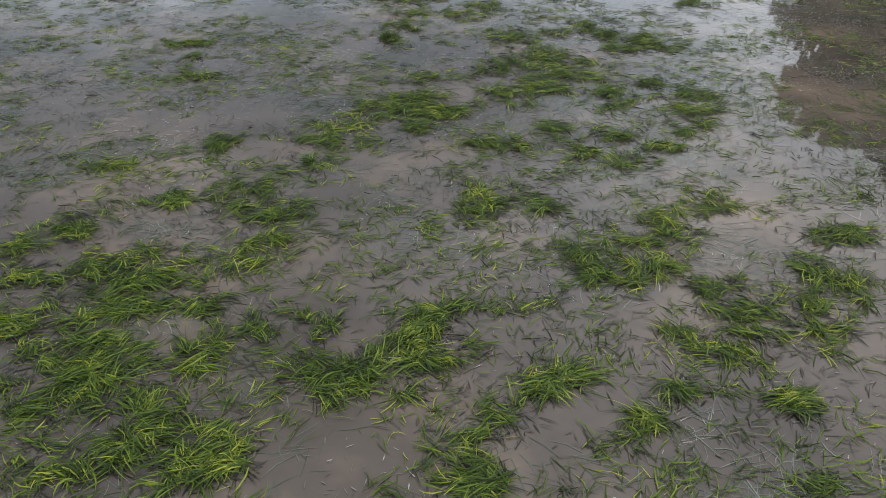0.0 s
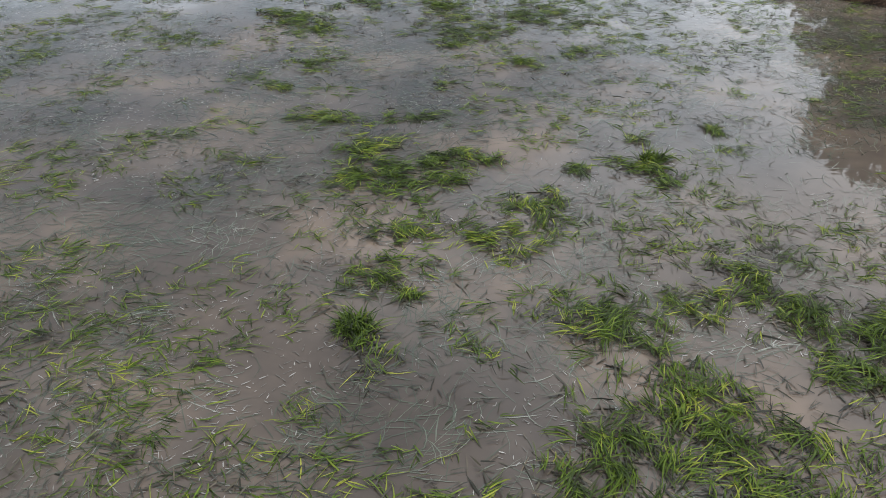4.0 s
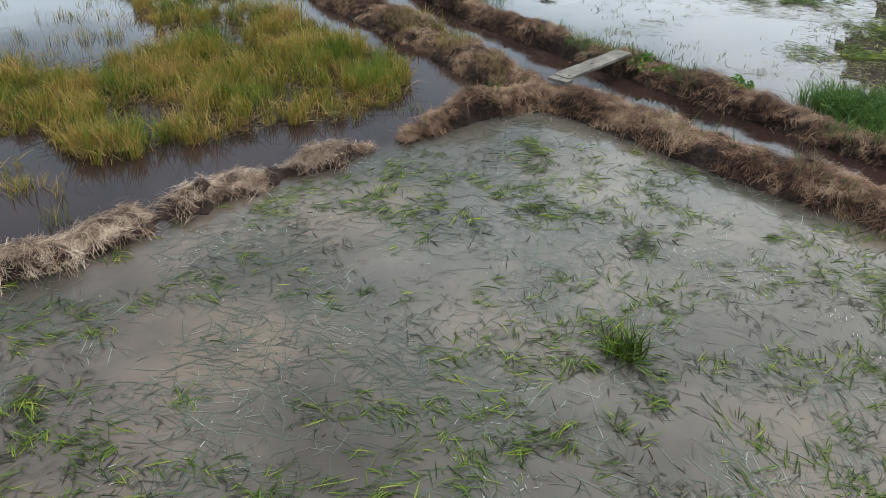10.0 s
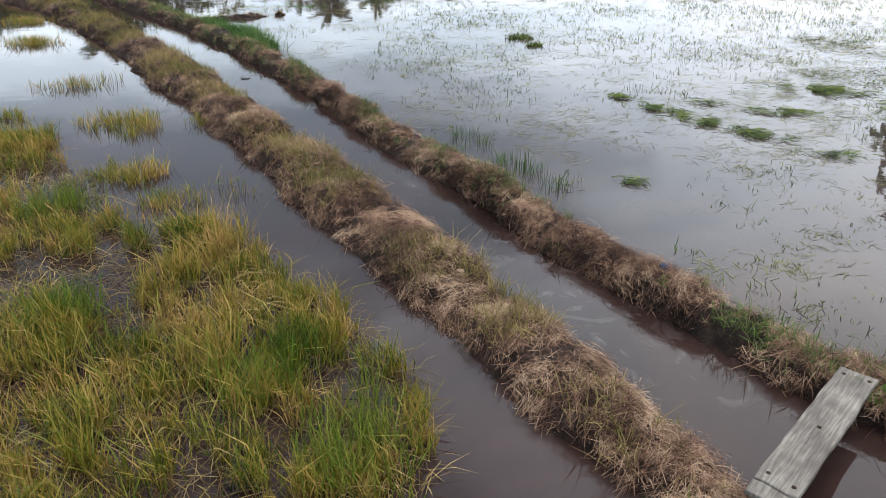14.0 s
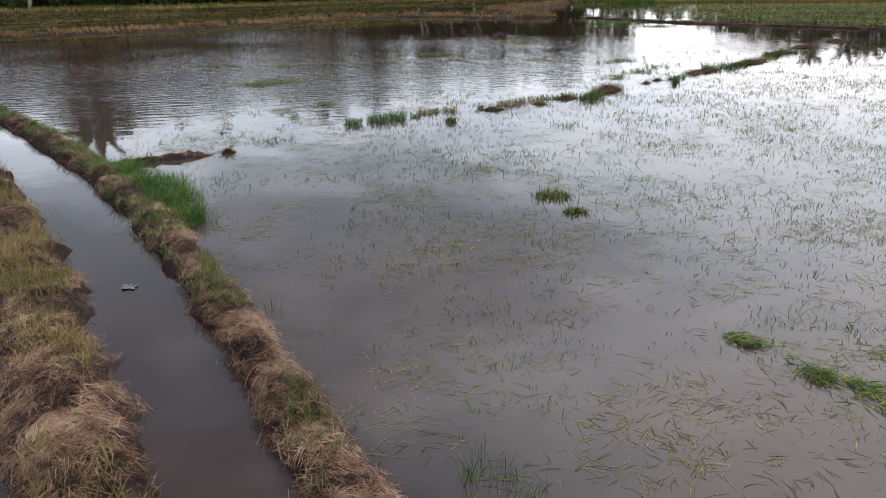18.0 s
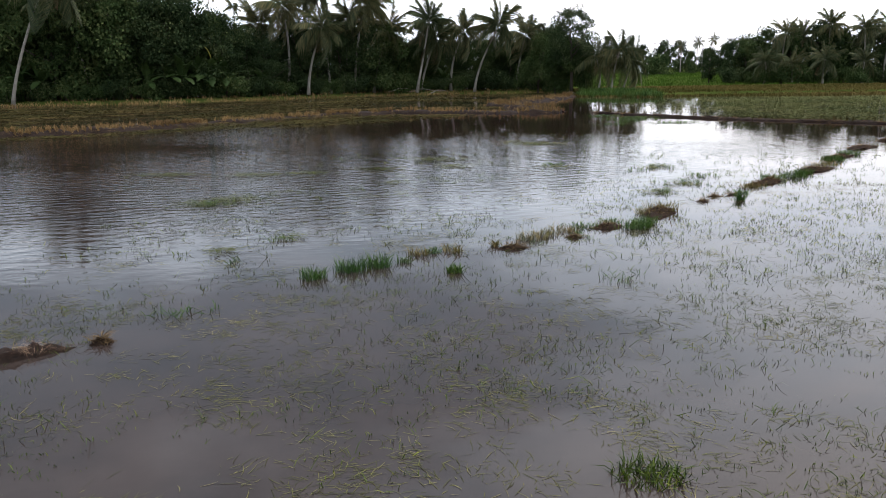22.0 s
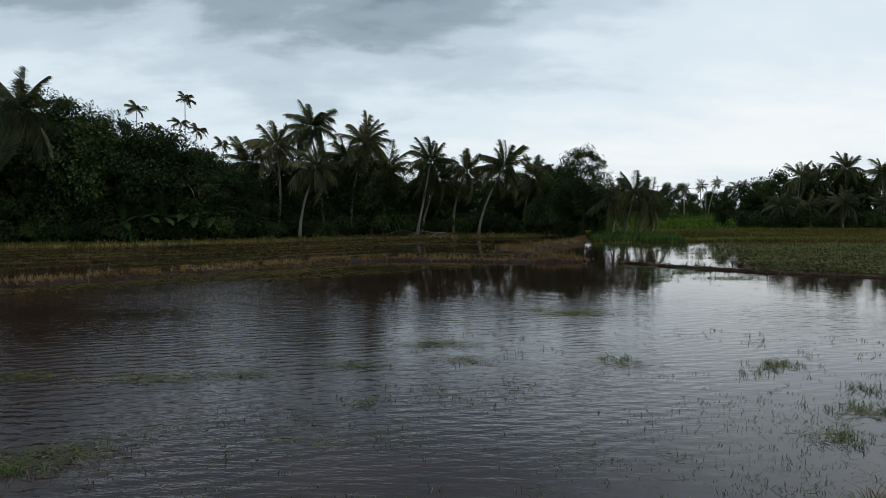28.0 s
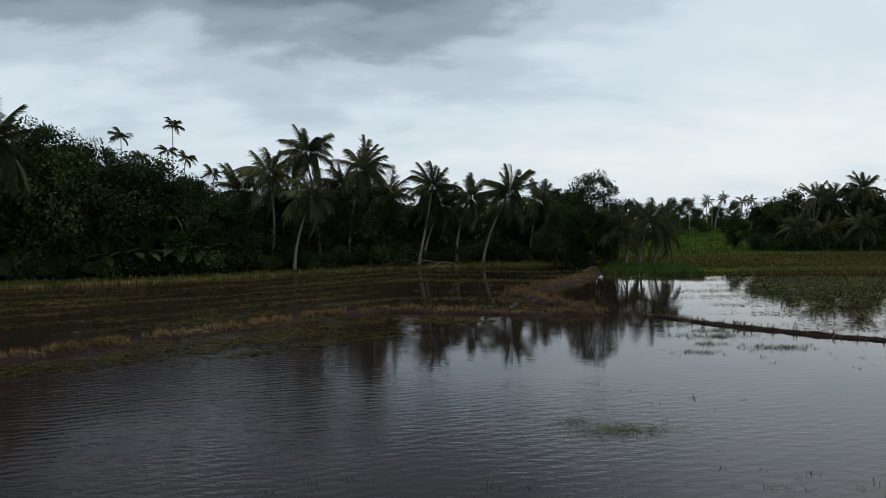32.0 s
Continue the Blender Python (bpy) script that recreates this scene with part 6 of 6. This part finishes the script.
def banana(x, y, h, seed, yellow=False):
    rr = np.random.default_rng(seed)
    root = new("banana_plant")
    root.location = (x, y, float(land(np.array(x), np.array(y))))
    tagged(root, "banana plant with big torn green leaves" if not yellow else "banana plant with one young yellow-green leaf", "banana plant", "banana plants")
    part("stem", tube_mesh("stem", [(0, 0, 0), (0.03, 0, h * 0.2), (0, 0.03, h * 0.4)], [0.16, 0.13, 0.09], BANANA, 7), root)
    for k in range(12):
        part("leaf", BANANA_LEAF, root).matrix_local = Matrix.Translation((0, 0, h * 0.38)) @ Matrix.Rotation(k * 2.4 + rr.normal() * 0.3, 4, "Z") @ Matrix.Rotation(-radians(84 - k * 8 + rr.normal() * 10), 4, "Y") @ Matrix.Scale(h * 0.40 * rr.uniform(0.75, 1.1), 4)
    if yellow:
        ob = part("leaf", YOUNG_LEAF, root, "upright yellow-green young leaf")
        ob.matrix_local = Matrix.Translation((0, 0, h * 0.55)) @ Matrix.Rotation(3.5, 4, "Z") @ Matrix.Rotation(-radians(96), 4, "Y") @ Matrix.Scale(h * 0.3, 4)
    return root


def leaf_mesh(name, mat):
    """A broad leaf along +x with a folded midrib and torn margins."""
    n = 9
    u = np.linspace(0, 1, n)
    w = 0.22 * np.sin(np.pi * (0.08 + 0.9 * u)) ** 0.6
    z = 0.28 * u - 0.62 * u**2.2
    cut = 1 - 0.25 * (np.arange(n) % 2)
    v = np.concatenate([np.stack([u * 1.15, 0 * u, z], 1), np.stack([u * 1.15 + 0.03, w * cut, z - 0.07], 1), np.stack([u * 1.15 + 0.03, -w * cut, z - 0.07], 1)])
    i = np.arange(n - 1)
    q = np.concatenate([np.stack([i, i + 1, n + i + 1, n + i], 1), np.stack([i, 2 * n + i, 2 * n + i + 1, i + 1], 1)])
    me = mesh_arrays(name, v, q, None, mat)
    return me


BANANA_LEAF = leaf_mesh("leaf", BANANA)
YOUNG = blade_mat("young_banana_leaf", [(0.0, (0.38, 0.38, 0.055)), (1.0, (0.55, 0.46, 0.08))], 0.5, 0.2, 0.3)
YOUNG_LEAF = leaf_mesh("leaf", YOUNG)
for i, (x, dy, h) in enumerate(((-36.8, 3.0, 6.6), (-35.2, 2.4, 7.0), (-33.6, 3.1, 7.6), (-32.0, 2.5, 7.2), (-30.3, 3.0, 6.8), (-39.2, 3.0, 6.0), (-26.4, 3.3, 5.6), (-51.0, 3.0, 6.2), (-53.4, 2.8, 5.8), (-1.5, 3.4, 4.8))):
    banana(x, shore(x) + dy + 2.0, h, 200 + i, i == 3)


# ---- poles, wires, huts ----
def pole(x, y, h, label="grey concrete utility pole with a cross-arm"):
    g = float(land(np.array(x), np.array(y)))
    root = new("utility_pole")
    root.location = (x, y, g)
    tagged(root, label, "utility pole", "utility poles")
    part("post", tube_mesh("post", [(0, 0, -0.2), (0, 0, h * 0.5), (0, 0, h)], [0.15, 0.125, 0.09], CONCRETE, 8), root)
    arm = bmesh.new()
    bmesh.ops.create_cube(arm, size=1.0, matrix=Matrix.Translation((0, -0.1, h - 0.35)) @ Matrix.Diagonal((1.5, 0.09, 0.11, 1)))
    bmesh.ops.bevel(arm, geom=arm.edges[:], offset=0.012, segments=1, affect="EDGES")
    bm_object("cross_arm", arm, CONCRETE, root)
    for dx in (-0.65, 0.0, 0.65):
        part("insulator", tube_mesh("insulator", [(dx, -0.1, h - 0.3), (dx, -0.1, h - 0.2), (dx, -0.1, h - 0.1)], [0.05, 0.07, 0.03], WALL_PAINT, 6), root)
    return np.array([x, y, g + h])


P = [pole(57.5, 200.5, 9.2), pole(76, 330, 11.0), pole(93, 328, 11.0), pole(112, 197, 9.2)]
for a, b in ((P[0], P[3]), (P[1], P[2]), (P[0], P[1])):
    for dx in (-0.65, 0.65):
        w = np.linspace(0, 1, 14)[:, None]
        pts = a + (b - a) * w + np.array([dx, -0.1, -0.1]) - np.array([0, 0, 1.2]) * (4 * w * (1 - w))
        tagged(new("overhead_wire", tube_mesh("overhead_wire", pts, np.full(14, 0.02), WIRE, 4)), "thin black overhead wire sagging between poles", "wire", "overhead wires")


def hut(x, y, w, d, h, label):
    """A plain small house: walls with a door and window set in, gable roof, all seen far off through trees."""
    g = float(land(np.array(x), np.array(y)))
    root = new("house")
    root.location = (x, y, g)
    tagged(root, label, "house", "houses among the trees")

    def box(name, cx, cy, cz, sx, sy, sz, mat, lab=""):
        b = bmesh.new()
        bmesh.ops.create_cube(b, size=1.0, matrix=Matrix.Translation((cx, cy, cz)) @ Matrix.Diagonal((sx, sy, sz, 1)))
        bmesh.ops.bevel(b, geom=b.edges[:], offset=0.02, segments=1, affect="EDGES")
        return bm_object(name, b, mat, root, lab)

    t = 0.2
    box("wall", 0, d / 2 - t / 2, h / 2, w, t, h, WALL_PAINT)
    box("wall", -w / 2 + t / 2, 0, h / 2, t, d - 2 * t, h, WALL_PAINT)
    box("wall", w / 2 - t / 2, 0, h / 2, t, d - 2 * t, h, WALL_PAINT)
    box("wall", -w * 0.30, -d / 2 + t / 2, h / 2, w * 0.40, t, h, WALL_PAINT)
    box("wall", w * 0.32, -d / 2 + t / 2, h / 2, w * 0.36, t, h, WALL_PAINT)
    box("wall", w * 0.02, -d / 2 + t / 2, h * 0.88, w * 0.24, t, h * 0.24, WALL_PAINT)
    box("door", w * 0.02, -d / 2 + t * 0.7, h * 0.38, w * 0.235, 0.06, h * 0.75, BARK_DARK, "dark wooden door")
    window = box("window", w * 0.32, -d / 2 - 0.005, h * 0.58, w * 0.18, 0.05, h * 0.3, DARK_GLASS, "dark window pane")
    rf = bmesh.new()
    o = 0.4
    vs = [rf.verts.new(c) for c in ((-w / 2 - o, -d / 2 - o, h - 0.05), (w / 2 + o, -d / 2 - o, h - 0.05), (w / 2 + o, 0, h + d * 0.3), (-w / 2 - o, 0, h + d * 0.3), (w / 2 + o, d / 2 + o, h - 0.05), (-w / 2 - o, d / 2 + o, h - 0.05))]
    rf.faces.new((vs[0], vs[1], vs[2], vs[3]))
    rf.faces.new((vs[3], vs[2], vs[4], vs[5]))
    bmesh.ops.solidify(rf, geom=rf.faces[:], thickness=0.08)
    bm_object("roof", rf, ROOF, root, "weathered sheet roof")
    return root


hut(-26.2, 158, 5, 4, 5.6, "pale house wall glimpsed between the trees")
hut(4.2, 178, 5, 4, 5.8, "pale house with a sheet roof behind the palms")
hut(69, 318, 3.2, 3.0, 3.4, "small white hut at the end of the green field")


# ---- plank over the ditch ----
def plank_bridge():
    root = new("plank_bridge")
    a, b = Vector((0.80, 27.60, 0.32)), Vector((1.95, 28.86, 0.32))
    d = b - a
    root.matrix_world = Matrix.Translation((a + b) / 2) @ Matrix.Rotation(math.atan2(d.y, d.x), 4, "Z")
    tagged(root, "weathered grey plank laid across the ditch as a footbridge", "footbridge")
    ln = d.length

    def board(name, x0, x1, y0, y1, z0, z1, lab=""):
        bmn = bmesh.new()
        bmesh.ops.create_grid(bmn, x_segments=14, y_segments=4, size=0.5, matrix=Matrix.Translation(((x0 + x1) / 2, (y0 + y1) / 2, z1)) @ Matrix.Diagonal((x1 - x0, y1 - y0, 1, 1)))
        for v in bmn.verts:
            if abs(v.co.x - x0) < 1e-4 or abs(v.co.x - x1) < 1e-4:
                v.co.x += 0.02 * noise.noise(v.co * 9)
            if abs(v.co.y - y0) < 1e-4 or abs(v.co.y - y1) < 1e-4:
                v.co.y += 0.012 * noise.noise(v.co * 5)
            v.co.z += 0.006 * noise.noise(v.co * 3)
        bmesh.ops.solidify(bmn, geom=bmn.faces[:], thickness=z1 - z0)
        bmesh.ops.bevel(bmn, geom=[e for e in bmn.edges if e.calc_face_angle(0) > 1.0], offset=0.006, segments=1, affect="EDGES")
        return bm_object(name, bmn, PLANK, root, lab)

    main = board("plank", -ln / 2 + 0.10, ln / 2, -0.135, 0.135, 0.0, 0.045)
    board("end_board", -ln / 2 - 0.02, -ln / 2 + 0.115, -0.18, 0.14, -0.012, 0.03, "short grey board under the plank's end")
    # bolt holes are not cut: dark discs on the plank paint their inner shade
    for x, y in ((-ln / 2 + 0.17, -0.085), (-ln / 2 + 0.19, 0.08), (0.0, 0.0), (ln / 2 - 0.08, -0.09), (ln / 2 - 0.10, 0.08)):
        hole = tube_mesh("bolt_hole", [(x, y, 0.039), (x, y, 0.0485), (x, y, 0.0495)], [0.015, 0.015, 0.011], MUD, 10)
        part("bolt_hole", hole, main, "dark bolt hole")
    return root


plank_bridge()


def weed_bush(x, y, z, r0, n, label, seed):
    """A low leafy weed: thin stems and many small blunt leaves."""
    rr = np.random.default_rng(seed)
    root = new("weed_bush")
    root.location = (x, y, z)
    tagged(root, label, "weed")
    for k in range(7):
        a = rr.uniform(0, 6.28)
        e = np.array([math.cos(a) * r0 * 0.8, math.sin(a) * r0 * 0.8, 0.06 + rr.uniform(0, 0.10)])
        w = np.linspace(0, 1, 4)[:, None]
        part("stem", tube_mesh("stem", e * w + np.array([0, 0, 0.05]) * np.sin(w * 3.14), 0.006 * (1 - 0.6 * w[:, 0]), WEED, 5), root)
    ls = [(rr.normal() * r0 * 0.55, rr.normal() * r0 * 0.55, rr.uniform(0.02, 0.15), r0 * 0.35) for _ in range(14)]
    part("leaves", crown_mesh("leaves", ls, 0.055, int(n * 1.3), WEED, rr), root, "small green and yellow leaves")
    return root


weed_bush(2.25, 28.75, 0.15, 0.155, 20, "leafy green and yellow weed beside the plank", 300)
weed_bush(2.48, 28.45, 0.10, 0.11, 14, "leafy green weed hanging over the ditch", 301)
weed_bush(3.25, 27.75, 0.16, 0.17, 22, "leafy dark green weed sprawling on the bank", 303)
weed_bush(0.98, 30.5, 0.16, 0.05, 6, "small green weed on the ditch bank", 302)


# ---- litter on the banks ----
def husk(x, y, z, r0, label, mat, seed):
    bmn = bmesh.new()
    bmesh.ops.create_icosphere(bmn, subdivisions=2, radius=r0)
    for v in bmn.verts:
        v.co *= 1 + 0.25 * noise.noise(v.co * (2.2 / r0) + Vector((seed, 0, 0)))
        v.co.z *= 0.4
    ob = bm_object("husk", bmn, mat)
    ob.location = (x, y, z)
    return tagged(ob, label, "litter")


for i, (x, y, z, r0) in enumerate(((-0.98, 30.72, 0.25, 0.04), (-0.22, 29.42, 0.24, 0.045), (3.0, 28.25, 0.22, 0.045), (-0.42, 32.45, 0.1, 0.035))):
    husk(x, y, z, r0, "pale torn coconut husk lying on the straw", HUSK, i)
cap = new("blue_jar_cap", tube_mesh("blue_jar_cap", [(0, 0, 0), (0, 0, 0.025), (0, 0, 0.032)], [0.042, 0.042, 0.036], BLUE, 20))
cap.matrix_world = pose(0.95, 30.62, 0.33, 20, 10, 0)
tagged(cap, "dark blue plastic lid lying on the bank", "jar cap")
film_bm = bmesh.new()
bmesh.ops.create_grid(film_bm, x_segments=10, y_segments=8, size=0.5)
for v in film_bm.verts:
    q = Vector((v.co.x * 3, v.co.y * 3, 2.0))
    v.co = Vector((v.co.x * 0.17 * (1 + 1.1 * noise.noise(q * 2)), v.co.y * 0.13 * (1 + 1.1 * noise.noise(q * 2 + Vector((5, 0, 0)))), 0.012 + 0.012 * noise.noise(q)))
bag = bm_object("plastic_bag", film_bm, FILM)
bag.location = (-5.2, 39.7, 0.005)
tagged(bag, "torn clear plastic bag floating in the ditch", "plastic bag")
for i, (x, y) in enumerate(((-1.9, 17.75), (-3.1, 8.2), (-1.0, 7.05))):
    husk(x, y, 0.01, 0.03, "small white scrap floating on the paddy", FILM, 20 + i)

# fallen branches below the palms
for i, (x, y, a, ln) in enumerate(((-7.5, 158.5, 20, 5.0), (-4.5, 158.8, -15, 6.0), (-2.0, 159.5, 35, 4.0), (16.5, 149.5, 50, 5.0))):
    w = np.linspace(0, 1, 7)[:, None]
    c, s_ = math.cos(radians(a)), math.sin(radians(a))
    g = float(land(np.array(x), np.array(y)))
    pts = np.array([x, y, g + 0.1]) + np.array([c, s_, 0]) * (w - 0.5) * ln + np.array([0, 0, 0.5]) * np.sin(w * 3.1) + r.normal(size=(7, 3)) * 0.06
    tagged(new("fallen_branch", tube_mesh("fallen_branch", pts, 0.09 * (1.1 - w[:, 0]), BARK, 6)), "bare fallen branch on the shore", "branch", "fallen branches")
